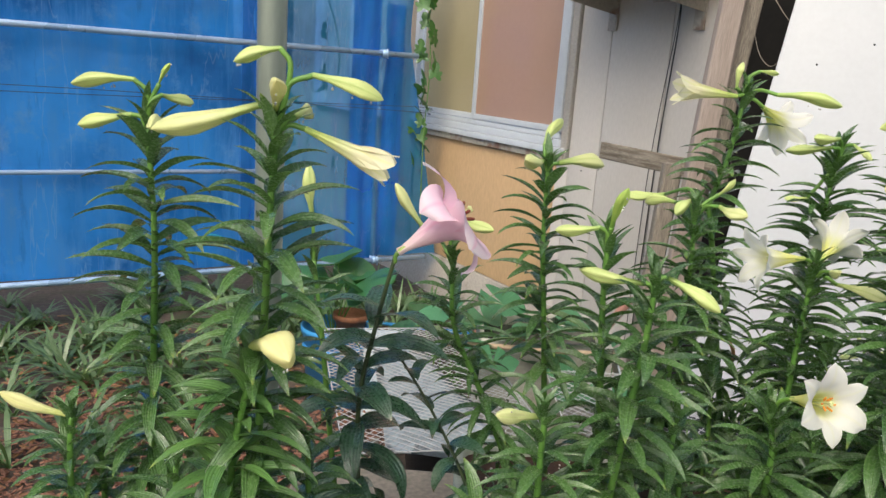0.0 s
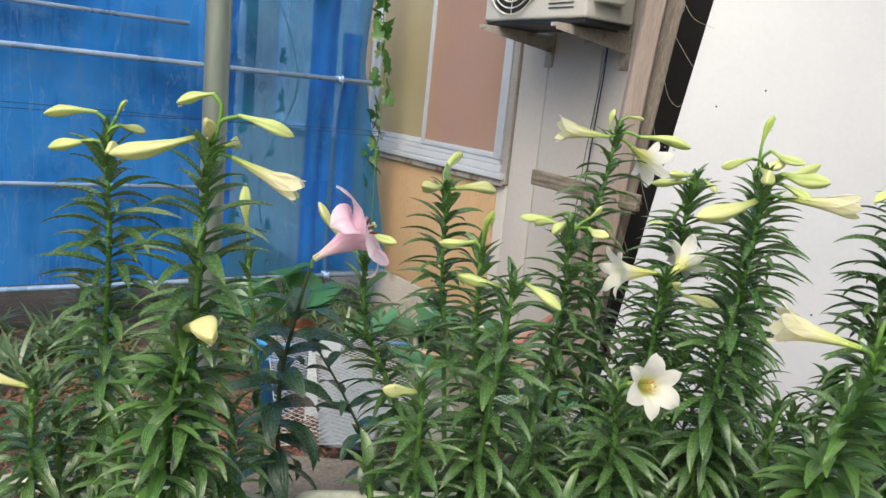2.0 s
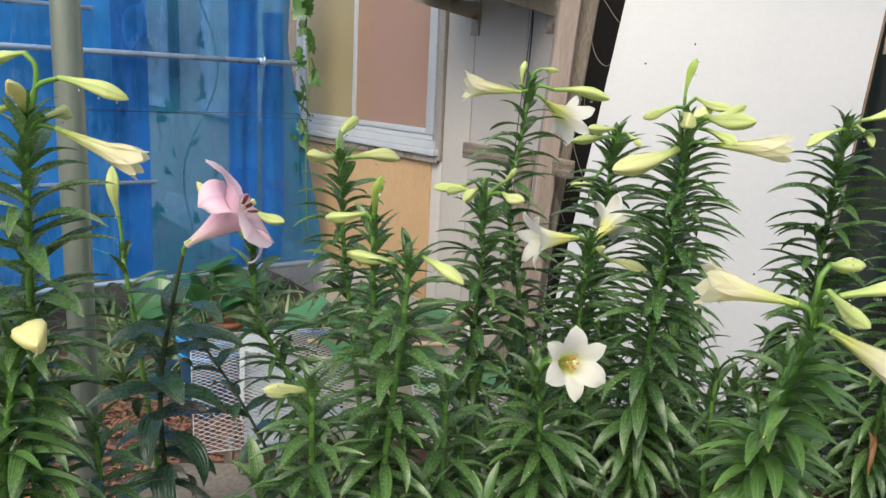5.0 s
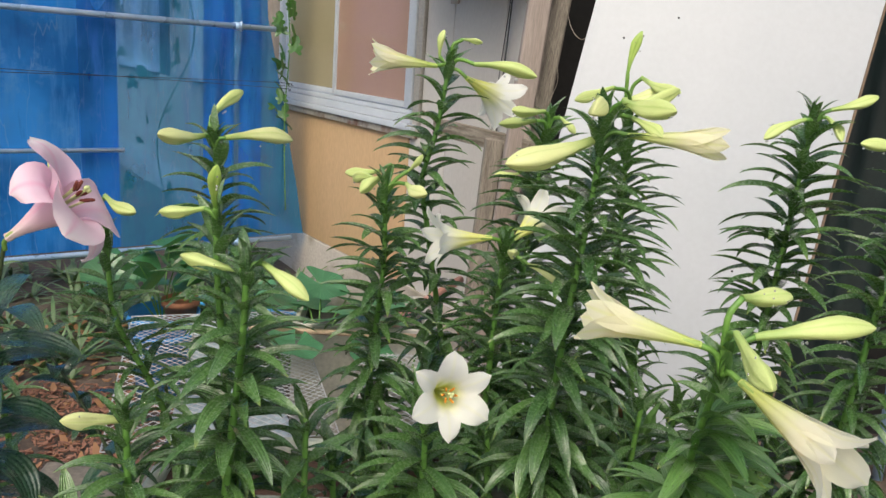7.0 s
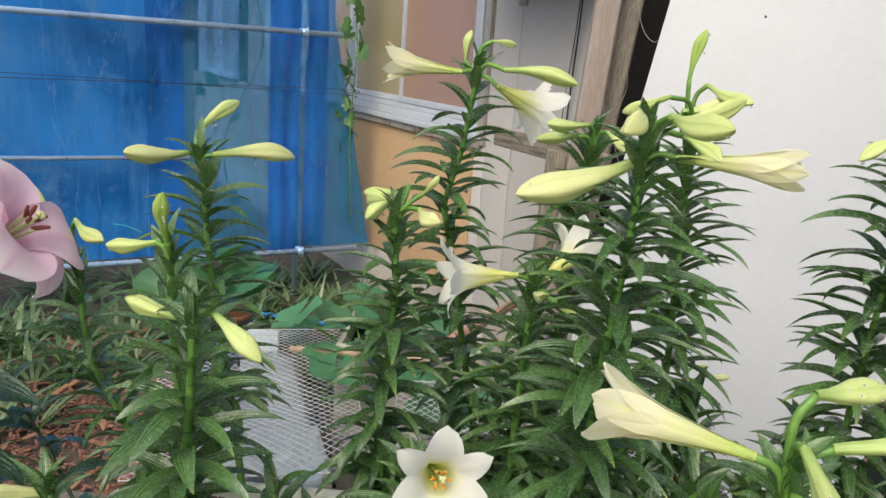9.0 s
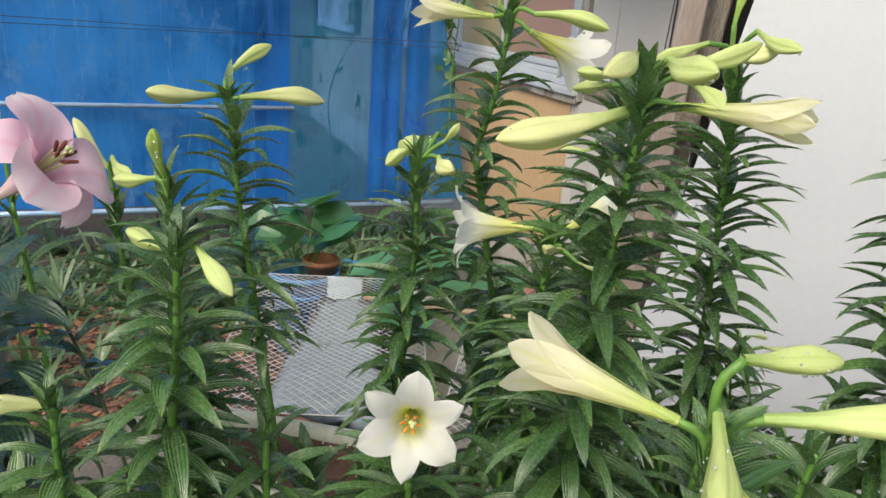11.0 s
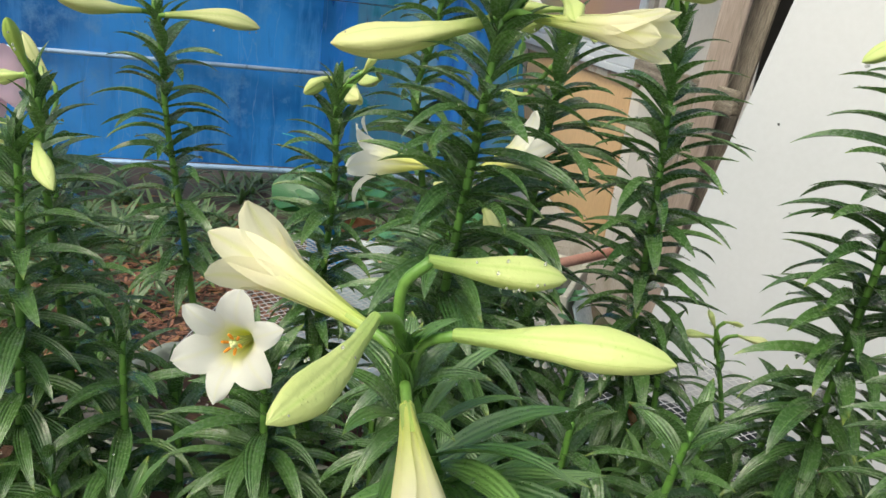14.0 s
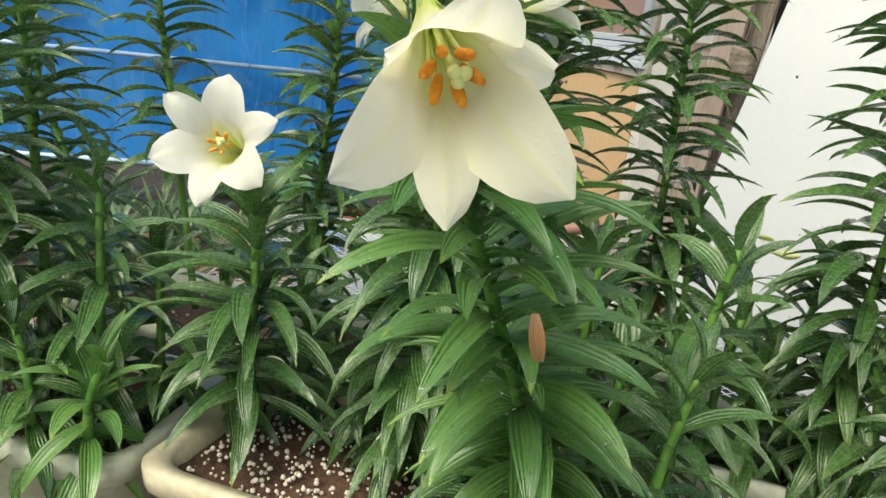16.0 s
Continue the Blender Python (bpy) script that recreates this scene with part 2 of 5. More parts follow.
M_PETAL_OPEN = petal_surface("open_white_petal", (0.92, 0.93, 0.36), (0.95, 0.95, 0.90), (0.95, 0.95, 0.92), (0.94, 0.94, 0.78), 0.48, low=0.32, high=0.68)
M_PETAL_CREAM = petal_surface("cream_petal", (0.84, 0.88, 0.32), (0.96, 0.94, 0.79), (0.96, 0.95, 0.86), (0.93, 0.92, 0.64), 0.58, low=0.16, high=0.6)
M_PINK = petal_surface("pink_petal", (0.95, 0.80, 0.80), (0.96, 0.70, 0.84), (0.98, 0.90, 0.95), (0.94, 0.50, 0.70), 0.38, low=0.05, high=0.4)
M_ANTHER = surface("orange_anther", (0.78, 0.28, 0.02), (0.88, 0.38, 0.04), 0.85, 60, 400, 0.4)
M_ANTHER_DARK = surface("brown_anther", (0.16, 0.03, 0.02), (0.22, 0.05, 0.03), 0.8, 60, 400, 0.4)
M_PISTIL = surface("pale_green_pistil", (0.62, 0.70, 0.30), (0.70, 0.74, 0.36), 0.35, 40, 200, 0.1)
M_BEAD = nodes_of("water_bead")[0]
for key, value in (("Base Color", (0.82, 0.86, 0.84, 1)), ("Transmission Weight", 0.88), ("Roughness", 0.03), ("IOR", 1.33)):
    M_BEAD.node_tree.nodes["Principled BSDF"].inputs[key].default_value = value
M_DROP = nodes_of("water_drop")[0]
M_DROP.node_tree.nodes["Principled BSDF"].inputs["Transmission Weight"].default_value = 0.7
M_DROP.node_tree.nodes["Principled BSDF"].inputs["Base Color"].default_value = (0.86, 0.88, 0.86, 1)
M_DROP.node_tree.nodes["Principled BSDF"].inputs["Roughness"].default_value = 0.02
M_DROP.node_tree.nodes["Principled BSDF"].inputs["IOR"].default_value = 1.33

M_GROUND = surface("damp_soil", (0.075, 0.056, 0.044), (0.15, 0.110, 0.085), 0.85, 1.5, 40, 0.8, stain=(0.05, 0.06, 0.025), spread=0.5)
M_MULCH = surface("red_bark_mulch", (0.19, 0.085, 0.055), (0.36, 0.18, 0.12), 0.85, 12, 120, 0.5, spread=0.4)
M_SOIL = surface("potting_soil", (0.07, 0.035, 0.022), (0.14, 0.075, 0.048), 0.9, 15, 120, 0.9, spread=0.5)
M_PERLITE = surface("perlite_grain", (0.72, 0.66, 0.58), (0.85, 0.80, 0.72), 0.9, 40, 300, 0.3)
M_SLAB = surface("weathered_concrete", (0.20, 0.17, 0.14), (0.30, 0.26, 0.21), 0.85, 4, 70, 0.5, stain=(0.09, 0.09, 0.045), spread=0.4)
M_PLANTER = surface("pale_green_plastic", (0.48, 0.52, 0.43), (0.56, 0.59, 0.50), 0.5, 3, 90, 0.12, stain=(0.36, 0.36, 0.27))
M_PLANTER_BEIGE = surface("beige_plastic", (0.55, 0.50, 0.36), (0.63, 0.58, 0.44), 0.5, 3, 90, 0.12, stain=(0.40, 0.36, 0.25))
M_SIDING = surface("grey_painted_siding", (0.58, 0.55, 0.52), (0.64, 0.61, 0.58), 0.55, 1.2, 90, 0.08, stretch=(1, 1, 0.4), spread=0.08)
M_SIDING_OLD = surface("tan_corrugated_siding", (0.36, 0.30, 0.24), (0.45, 0.39, 0.32), 0.6, 1.2, 60, 0.1, stretch=(1, 1, 0.3))
M_BASE = surface("grey_concrete_footing", (0.40, 0.36, 0.32), (0.50, 0.46, 0.41), 0.85, 2.0, 60, 0.4, stain=(0.24, 0.22, 0.17))
M_OCHRE = surface("ochre_panel", (0.53, 0.35, 0.185), (0.61, 0.42, 0.235), 0.45, 1.6, 70, 0.06, stretch=(1, 1, 0.35), spread=0.12)
M_ALU = surface("aluminium", (0.56, 0.60, 0.66), (0.66, 0.70, 0.75), 0.34, 3, 120, 0.05, metal=0.15, spread=0.1)
M_TRIM = surface("grey_window_trim", (0.40, 0.38, 0.35), (0.48, 0.46, 0.43), 0.5, 3, 90, 0.08)
# The blue that the rails reflect from the film is in this base colour.
M_ZINC = surface("bluish_galvanised_pipe", (0.32, 0.48, 0.72), (0.46, 0.62, 0.84), 0.32, 6, 120, 0.08, metal=0.25, spread=0.12)
M_POST = surface("dull_green_grey_pipe", (0.28, 0.33, 0.29), (0.42, 0.47, 0.42), 0.32, 5, 100, 0.06, metal=0.5, stretch=(1, 1, 0.2), spread=0.12)
M_WOOD_PALE = surface("weathered_pink_grey_wood", (0.33, 0.265, 0.23), (0.43, 0.36, 0.325), 0.75, 3, 45, 0.35, stretch=(6, 6, 0.4), spread=0.3)
M_WOOD_GREY = surface("old_grey_wood", (0.27, 0.23, 0.19), (0.42, 0.37, 0.31), 0.85, 5, 60, 0.8, stretch=(8, 8, 0.5), spread=0.55)
M_PLANK = surface("rough_split_plank", (0.20, 0.16, 0.12), (0.45, 0.40, 0.33), 0.9, 9, 60, 0.9, stretch=(0.7, 6, 9), spread=0.6)
M_BOARD = surface("white_painted_board", (0.455, 0.48, 0.515), (0.50, 0.52, 0.555), 0.4, 1.5, 60, 0.04, spread=0.04)
M_BOARD_EDGE = surface("board_edge", (0.14, 0.095, 0.065), (0.22, 0.155, 0.105), 0.8, 6, 80, 0.3)
# Near-black, for panel joints and for the shade behind the white board.
M_DARK = surface("near_black_fill", (0.012, 0.011, 0.011), (0.022, 0.02, 0.019), 0.9, 3, 40, 0.2)
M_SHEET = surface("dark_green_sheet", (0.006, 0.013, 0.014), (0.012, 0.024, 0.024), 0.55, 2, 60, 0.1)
M_NET = surface("green_net", (0.015, 0.42, 0.20), (0.03, 0.55, 0.27), 0.45, 5, 60, 0.05)
M_CASE = surface("cream_metal_case", (0.66, 0.65, 0.60), (0.72, 0.71, 0.66), 0.4, 3, 90, 0.05, spread=0.08)
M_RUST = surface("rusty_bracket", (0.48, 0.44, 0.38), (0.55, 0.51, 0.45), 0.55, 4, 60, 0.25, stain=(0.16, 0.06, 0.025))
M_RUST_DEEP = surface("flaking_rust", (0.10, 0.035, 0.015), (0.22, 0.09, 0.04), 0.9, 20, 120, 0.5, spread=0.5)
M_BLACK = surface("black_rubber", (0.015, 0.015, 0.016), (0.025, 0.025, 0.026), 0.5, 10, 100, 0.1)
M_BUCKET = surface("blue_plastic_bucket", (0.045, 0.27, 0.62), (0.06, 0.32, 0.68), 0.4, 4, 90, 0.06, spread=0.1)
M_WIRE = surface("bright_wire", (0.54, 0.55, 0.57), (0.68, 0.69, 0.70), 0.35, 8, 90, 0.0, metal=0.3, spread=0.1)
M_FOAM = surface("white_foam_sheet", (0.56, 0.68, 0.76), (0.68, 0.78, 0.84), 0.22, 3, 60, 0.12)
M_TUB = surface("dark_tub", (0.03, 0.04, 0.05), (0.06, 0.07, 0.075), 0.5, 4, 60, 0.1)
M_TUB_PALE = surface("pale_plastic_tub", (0.48, 0.47, 0.40), (0.58, 0.57, 0.50), 0.5, 4, 60, 0.1, stain=(0.30, 0.30, 0.2))
M_TERRA = surface("terracotta", (0.36, 0.15, 0.075), (0.46, 0.21, 0.11), 0.75, 6, 80, 0.25)
M_PIPE_PINK = surface("faded_red_pipe", (0.42, 0.20, 0.15), (0.52, 0.28, 0.22), 0.55, 6, 80, 0.1)
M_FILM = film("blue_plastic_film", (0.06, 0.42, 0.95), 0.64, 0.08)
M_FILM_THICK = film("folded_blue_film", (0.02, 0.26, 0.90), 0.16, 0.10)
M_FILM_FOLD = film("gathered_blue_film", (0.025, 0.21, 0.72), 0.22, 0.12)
M_CYAN = surface("turquoise_plastic", (0.05, 0.50, 0.60), (0.08, 0.58, 0.66), 0.4, 10, 100, 0.0)
M_LINE = surface("black_line", (0.01, 0.012, 0.02), (0.015, 0.018, 0.03), 0.6, 10, 100, 0.0)
M_PANE_RED = surface("frosted_brown_pane", (0.41, 0.26, 0.195), (0.48, 0.32, 0.245), 0.16, 0.5, 30, 0.02, spread=0.03, coat=1.0)
M_PANE_TAN = surface("frosted_tan_pane", (0.38, 0.33, 0.20), (0.52, 0.44, 0.30), 0.14, 0.5, 30, 0.02, spread=0.03, coat=1.0)
# Pale colour stands in for the sky reflected in the far windows.
M_PANE_PALE = surface("sky_pale_pane", (0.52, 0.53, 0.50), (0.62, 0.62, 0.58), 0.14, 0.8, 30, 0.02, spread=0.06, coat=1.0)
M_CARD = surface("brown_cardboard", (0.42, 0.31, 0.20), (0.50, 0.38, 0.26), 0.8, 6, 80, 0.1)
M_BOUNCE = surface("pale_bounce_concrete", (0.38, 0.36, 0.33), (0.48, 0.46, 0.42), 0.85, 3, 70, 0.4, stain=(0.30, 0.29, 0.24))
M_TWIG = surface("dry_twig", (0.30, 0.26, 0.21), (0.42, 0.37, 0.31), 0.8, 20, 100, 0.1)


# ---- building helpers ----
def empty(name, place=(0, 0, 0), turn=0.0):
    ob = new(name)
    ob.empty_display_size = 0.05
    ob.matrix_world = pose(*place, 0, 0, turn)
    return ob


def part(name, bm, material, parent=None, label="", m=None, smooth=True):
    """Links a bmesh, or a finished mesh, as one mesh object."""
    data = bm
    if isinstance(bm, bmesh.types.BMesh):
        data = bpy.data.meshes.new(name)
        if smooth:
            for f in bm.faces:
                f.smooth = True
        bm.to_mesh(data)
        bm.free()
        data.materials.append(material)
    ob = new(name, data)
    if parent:
        ob.parent = parent
    if m is not None:
        ob.matrix_basis = m
    return tagged(ob, label) if label else ob


def block(x0, x1, y0, y1, z0, z1, bevel=0.003, bm=None):
    """A box with softened edges."""
    own = bmesh.new()
    bmesh.ops.create_cube(own, size=1.0, matrix=Matrix.LocRotScale(
        ((x0 + x1) / 2, (y0 + y1) / 2, (z0 + z1) / 2), None, (x1 - x0, y1 - y0, z1 - z0)))
    if bevel:
        bmesh.ops.bevel(own, geom=own.edges[:], offset=bevel, segments=2, affect="EDGES", profile=0.6)
    if bm is None:
        return own
    data = bpy.data.meshes.new("piece")
    own.to_mesh(data)
    own.free()
    bm.from_mesh(data)
    bpy.data.meshes.remove(data)
    return bm


def smooth_path(points, n):
    """n + 1 points on a smooth line through the given ones."""
    p = [Vector(q) for q in points]
    p = [2 * p[0] - p[1], *p, 2 * p[-1] - p[-2]]
    line = []
    for i in range(n + 1):
        s = i / n * (len(p) - 3)
        k = min(int(s), len(p) - 4)
        a, b, c, d = p[k:k + 4]
        s -= k
        line.append(0.5 * (2 * b + (c - a) * s + (2 * a - 5 * b + 4 * c - d) * s * s + (3 * b - a - 3 * c + d) * s ** 3))
    return line


def tube(points, radii, sides=8, steps=10, bm=None, caps=True):
    """A round rod along a smooth line; radii: one, or one at each end."""
    bm = bm or bmesh.new()
    line = smooth_path(points, steps)
    r0, r1 = radii if isinstance(radii, tuple) else (radii, radii)
    side = Vector((0, 0, 1)).cross(line[-1] - line[0])
    side = side.normalized() if side.length > 1e-6 else Vector((1, 0, 0))
    rings = []
    for i, p in enumerate(line):
        ahead = (line[min(i + 1, steps)] - line[max(i - 1, 0)]).normalized()
        side = (side - ahead * side.dot(ahead)).normalized()
        up = ahead.cross(side)
        r = r0 + (r1 - r0) * i / steps
        rings.append([bm.verts.new(p + r * (math.cos(a) * side + math.sin(a) * up)) for a in (2 * math.pi * j / sides for j in range(sides))])
    for a, b in zip(rings, rings[1:]):
        for j in range(sides):
            bm.faces.new((a[j], a[(j + 1) % sides], b[(j + 1) % sides], b[j]))
    if caps:
        bm.faces.new(rings[0][::-1])
        bm.faces.new(rings[-1])
    return bm


def lathe(profile, sides=32, bm=None):
    """A turned form from (radius, height) pairs."""
    bm = bm or bmesh.new()
    rings = []
    for r, z in profile:
        rings.append([bm.verts.new((r * math.cos(a), r * math.sin(a), z)) for a in (2 * math.pi * j / sides for j in range(sides))])
    for a, b in zip(rings, rings[1:]):
        for j in range(sides):
            bm.faces.new((a[j], a[(j + 1) % sides], b[(j + 1) % sides], b[j]))
    return bm


def between(table, t):
    """A smooth value from (t, value) pairs."""
    for (a, va), (b, vb) in zip(table, table[1:]):
        if t <= b:
            s = (t - a) / (b - a)
            return va + (vb - va) * s * s * (3 - 2 * s) if len(table) < 4 else va + (vb - va) * s
    return table[-1][1]


def sheet(rows, bm=None, uvs=True):
    """A grid of faces from rows of points, with u across and v along."""
    bm = bm or bmesh.new()
    layer = bm.loops.layers.uv.verify()
    verts = [[bm.verts.new(p) for p in row] for row in rows]
    n, m = len(rows) - 1, len(rows[0]) - 1
    for i in range(n):
        for j in range(m):
            f = bm.faces.new((verts[i][j], verts[i][j + 1], verts[i + 1][j + 1], verts[i + 1][j]))
            for loop, (a, b) in zip(f.loops, ((j, i), (j + 1, i), (j + 1, i + 1), (j, i + 1))):
                loop[layer].uv = (a / m, b / n)
    return bm


def aim(base, tip, roll=0.0):
    """The pose at base whose z axis points to tip."""
    way = Vector(tip) - Vector(base)
    return Matrix.Translation(base) @ way.to_track_quat("Z", "Y").to_matrix().to_4x4() @ pose(0, 0, 0, 0, 0, roll)


# ---- ground ----
dice = random.Random(7)


def ground_sheet():
    bm = bmesh.new()
    steps = [-300, -80, -25, -10] + [x * 0.25 for x in range(-28, 29)] + [10, 25, 80, 300]
    rows = []
    for y in steps:
        rows.append([(x, y + 3, 0.035 * noise.noise((x * 1.3, y * 1.3, 2.0)) + 0.012 * noise.noise((x * 6, y * 6, 0))) for x in steps])
    return sheet(rows, bm)


tagged(part("ground", ground_sheet(), M_GROUND), "damp dark brown garden soil with fallen leaves", "ground", kind="structure")

# Unseen pale slabs, added to reflect light up onto petals and leaves.
paving = new("bounce_slabs")
tagged(paving, "unseen pale slabs added to bounce light up at the flowers", "paving", kind="structure")
for i in range(7):
    for j in range(4):
        part("bounce_slab", block(-2.4 + 0.9 * i, -1.51 + 0.9 * i, -3.2 + 0.9 * j, -2.31 + 0.9 * j, -0.06, 0.045 + 0.004 * ((i + j) % 3), 0.006), M_BOUNCE, paving)

# ---- house, in its own axes: x along the wall, y into it ----
HOUSE = Matrix(((0.537, 0.843, 0, 0), (-0.843, 0.537, 0, 0), (0, 0, 1, 0), (0, 0, 0, 1)))
WALL = 2.81
house = new("wall_house")
house.matrix_world = HOUSE
tagged(house, "grey painted house wall with an ochre panel under the window", "wall", kind="structure")
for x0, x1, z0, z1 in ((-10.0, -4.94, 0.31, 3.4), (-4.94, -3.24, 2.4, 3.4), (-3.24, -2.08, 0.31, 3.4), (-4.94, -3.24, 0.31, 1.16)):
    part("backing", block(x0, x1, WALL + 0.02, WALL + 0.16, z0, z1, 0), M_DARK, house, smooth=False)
for x0, x1 in ((-3.20, -2.972), (-2.966, -2.577), (-2.571, -2.08)):
    part("siding_panel", block(x0, x1, WALL, WALL + 0.019, 0.30, 3.4, 0.002), M_SIDING, house, "light grey painted siding panel")
part("ochre_panel", block(-4.90, -3.30, WALL - 0.006, WALL + 0.019, 0.31, 1.12, 0.003), M_OCHRE, house, "ochre yellow sheet under the window")
part("side_panel", block(-3.297, -3.204, WALL, WALL + 0.019, 0.30, 1.135, 0.002), M_SIDING, house)
part("footing", block(-10.0, -2.07, WALL - 0.012, WALL + 0.16, -0.1, 0.305, 0.006), M_BASE, house, "stained grey concrete footing")


def corrugated(x0, x1, z0, z1, y):
    n = int((x1 - x0) / 0.007)
    rows = [[(x0 + (x1 - x0) * i / n, y - 0.005 * (1 + math.sin(i * 1.57)), z) for i in range(n + 1)] for z in (z0, z1)]
    return sheet(rows)


for x0, x1, z0, z1 in ((-10.0, -4.95, 0.31, 1.17), (-5.24, -4.98, 1.175, 3.4), (-7.56, -6.88, 1.175, 3.4), (-6.87, -5.25, 2.47, 3.4), (-10.0, -7.96, 2.47, 3.4)):
    part("corrugated_siding", corrugated(x0, x1, z0, z1, WALL + 0.015), M_SIDING_OLD, house, "tan corrugated siding sheet")

window = new("window_1")
window.matrix_world = HOUSE
tagged(window, "aluminium sliding window with frosted brown panes", "window", kind="structure")
for name, x0, x1, y0, y1, z0, z1, m in (
        ("sill", -4.97, -3.22, -0.05, 0.03, 1.165, 1.20, M_ALU), ("bottom_rail", -4.95, -3.25, -0.035, 0.05, 1.203, 1.245, M_ALU),
        ("track", -4.93, -3.27, -0.022, 0.05, 1.248, 1.275, M_ALU), ("jamb", -3.31, -3.262, -0.03, 0.05, 1.278, 2.38, M_ALU),
        ("jamb", -4.955, -4.905, -0.03, 0.05, 1.278, 2.38, M_ALU), ("trim", -3.259, -3.206, -0.02, 0.018, 1.14, 2.42, M_TRIM),
        ("head", -4.97, -3.22, -0.035, 0.05, 2.383, 2.44, M_ALU), ("drip_strip", -4.97, -3.225, -0.03, 0.02, 1.125, 1.162, M_RUST)):
    part(name, block(x0, x1, WALL + y0, WALL + y1, z0, z1, 0.003), m, window)
for x0, x1, y, m, tint in ((-4.902, -4.12, 0.012, M_PANE_TAN, "frosted tan pane with a bright reflection"), (-4.16, -3.313, -0.012, M_PANE_RED, "frosted reddish brown pane")):
    sash = part("sash", block(x0, x0 + 0.035, WALL + y - 0.014, WALL + y + 0.008, 1.28, 2.38, 0.002), M_ALU, window)
    block_rail = block(x0 + 0.037, x1 - 0.027, WALL + y - 0.014, WALL + y + 0.008, 1.28, 1.312, 0.002)
    part("sash_rail", block_rail, M_ALU, window)
    part("sash_stile", block(x1 - 0.025, x1, WALL + y - 0.014, WALL + y + 0.008, 1.28, 2.38, 0.002), M_ALU, window)
    part("pane", block(x0 + 0.037, x1 - 0.027, WALL + y - 0.004, WALL + y + 0.002, 1.314, 2.38, 0), m, window, tint, smooth=False)

def far_window(name, x0, x1):
    """A two-sash aluminium window with pale panes."""
    ob = new(name)
    ob.matrix_world = HOUSE
    tagged(ob, "pale aluminium window seen through the blue film", "window", kind="structure")
    mid = (x0 + x1) / 2
    for piece, a0, a1, z0, z1 in (("jamb", x0, x0 + 0.05, 1.24, 2.38), ("jamb", x1 - 0.05, x1, 1.24, 2.38), ("mullion", mid - 0.025, mid + 0.025, 1.24, 2.38), ("sill", x0 - 0.02, x1 + 0.02, 1.18, 1.237), ("head", x0 - 0.02, x1 + 0.02, 2.383, 2.45)):
        part(piece, block(a0, a1, WALL - 0.04, WALL + 0.04, z0, z1, 0.003), M_ALU, ob)
    for a0, a1 in ((x0 + 0.052, mid - 0.027), (mid + 0.027, x1 - 0.052)):
        part("pane", block(a0, a1, WALL + 0.002, WALL + 0.008, 1.24, 2.38, 0), M_PANE_PALE, ob, smooth=False)


far_window("window_2", -6.85, -5.27)
far_window("window_3", -9.50, -7.94)

# ---- air conditioner on brackets ----
unit = new("air_conditioner")
unit.matrix_world = HOUSE @ pose(0, 0, 0.012)
tagged(unit, "cream outdoor air conditioner unit on rusty wall brackets", "air conditioner")
part("case", block(-3.05, -2.30, WALL - 0.40, WALL - 0.10, 1.99, 2.54, 0.014), M_CASE, unit)
part("base_plate", block(-3.04, -2.31, WALL - 0.39, WALL - 0.11, 1.968, 1.988, 0.004), M_BLACK, unit)
part("valve_cover", block(-2.299, -2.255, WALL - 0.37, WALL - 0.21, 2.06, 2.36, 0.012), M_CASE, unit)
grille = bmesh.new()
for k in range(7):
    r = 0.03 + 0.03 * k
    tube([(-2.82 + r * math.cos(a), WALL - 0.412, 2.225 + r * math.sin(a)) for a in (2 * math.pi * j / 24 for j in range(25))], 0.004, 6, 48, grille)
for k in range(8):
    a = math.pi * k / 4
    tube([(-2.82, WALL - 0.408, 2.225), (-2.82 + 0.21 * math.cos(a), WALL - 0.408, 2.225 + 0.21 * math.sin(a))], 0.003, 6, 2, grille)
part("fan_grille", grille, M_CASE, unit, "round wire fan grille")
part("fan_opening", lathe([(0.0, 0.0), (0.205, 0.0), (0.205, 0.003), (0.0, 0.003)], 36), M_TUB, unit, m=pose(-2.82, WALL - 0.4015, 2.225, 90, 0, 0))
for k in range(5):
    part("louvre", block(-2.55, -2.38, WALL - 0.405, WALL - 0.401, 2.035 + 0.02 * k, 2.04 + 0.02 * k, 0.001), M_TUB, unit)
for x in (-2.965, -2.42):
    arm = bmesh.new()
    for y0, y1, z0, z1 in ((-0.47, -0.005, 1.948, 1.965),):
        block(x - 0.02, x + 0.02, WALL + y0, WALL + y1, z0, z1, 0.002, arm)
    a = [arm.verts.new(p) for p in ((x + 0.019, WALL - 0.47, 1.948), (x + 0.019, WALL - 0.005, 1.948), (x + 0.019, WALL - 0.005, 1.875), (x + 0.019, WALL - 0.09, 1.885), (x + 0.019, WALL - 0.47, 1.935))]
    b = [arm.verts.new(p.co + Vector((0.004, 0, 0))) for p in a]
    arm.faces.new(a[::-1])
    arm.faces.new(b)
    for i in range(5):
        arm.faces.new((a[i], a[(i + 1) % 5], b[(i + 1) % 5], b[i]))
    part("bracket", arm, M_RUST, unit, "cream steel bracket with rust", smooth=False)
    part("wall_plate", block(x - 0.03, x + 0.03, WALL - 0.012, WALL - 0.002, 1.80, 2.03, 0.003), M_RUST, unit)
    part("bolt", tube([(x, WALL - 0.03, 1.915), (x, WALL - 0.008, 1.915)], 0.009, 6, 2), M_RUST, unit)
part("wall_plate", block(-2.70, -2.465, WALL - 0.022, WALL - 0.013, 1.925, 2.045, 0.003), M_RUST, unit, "pale steel plate with rust at its end")
part("rust_patch", block(-2.53, -2.47, WALL - 0.025, WALL - 0.0225, 1.935, 1.985, 0.001), M_RUST_DEEP, unit, "flaking brown rust")
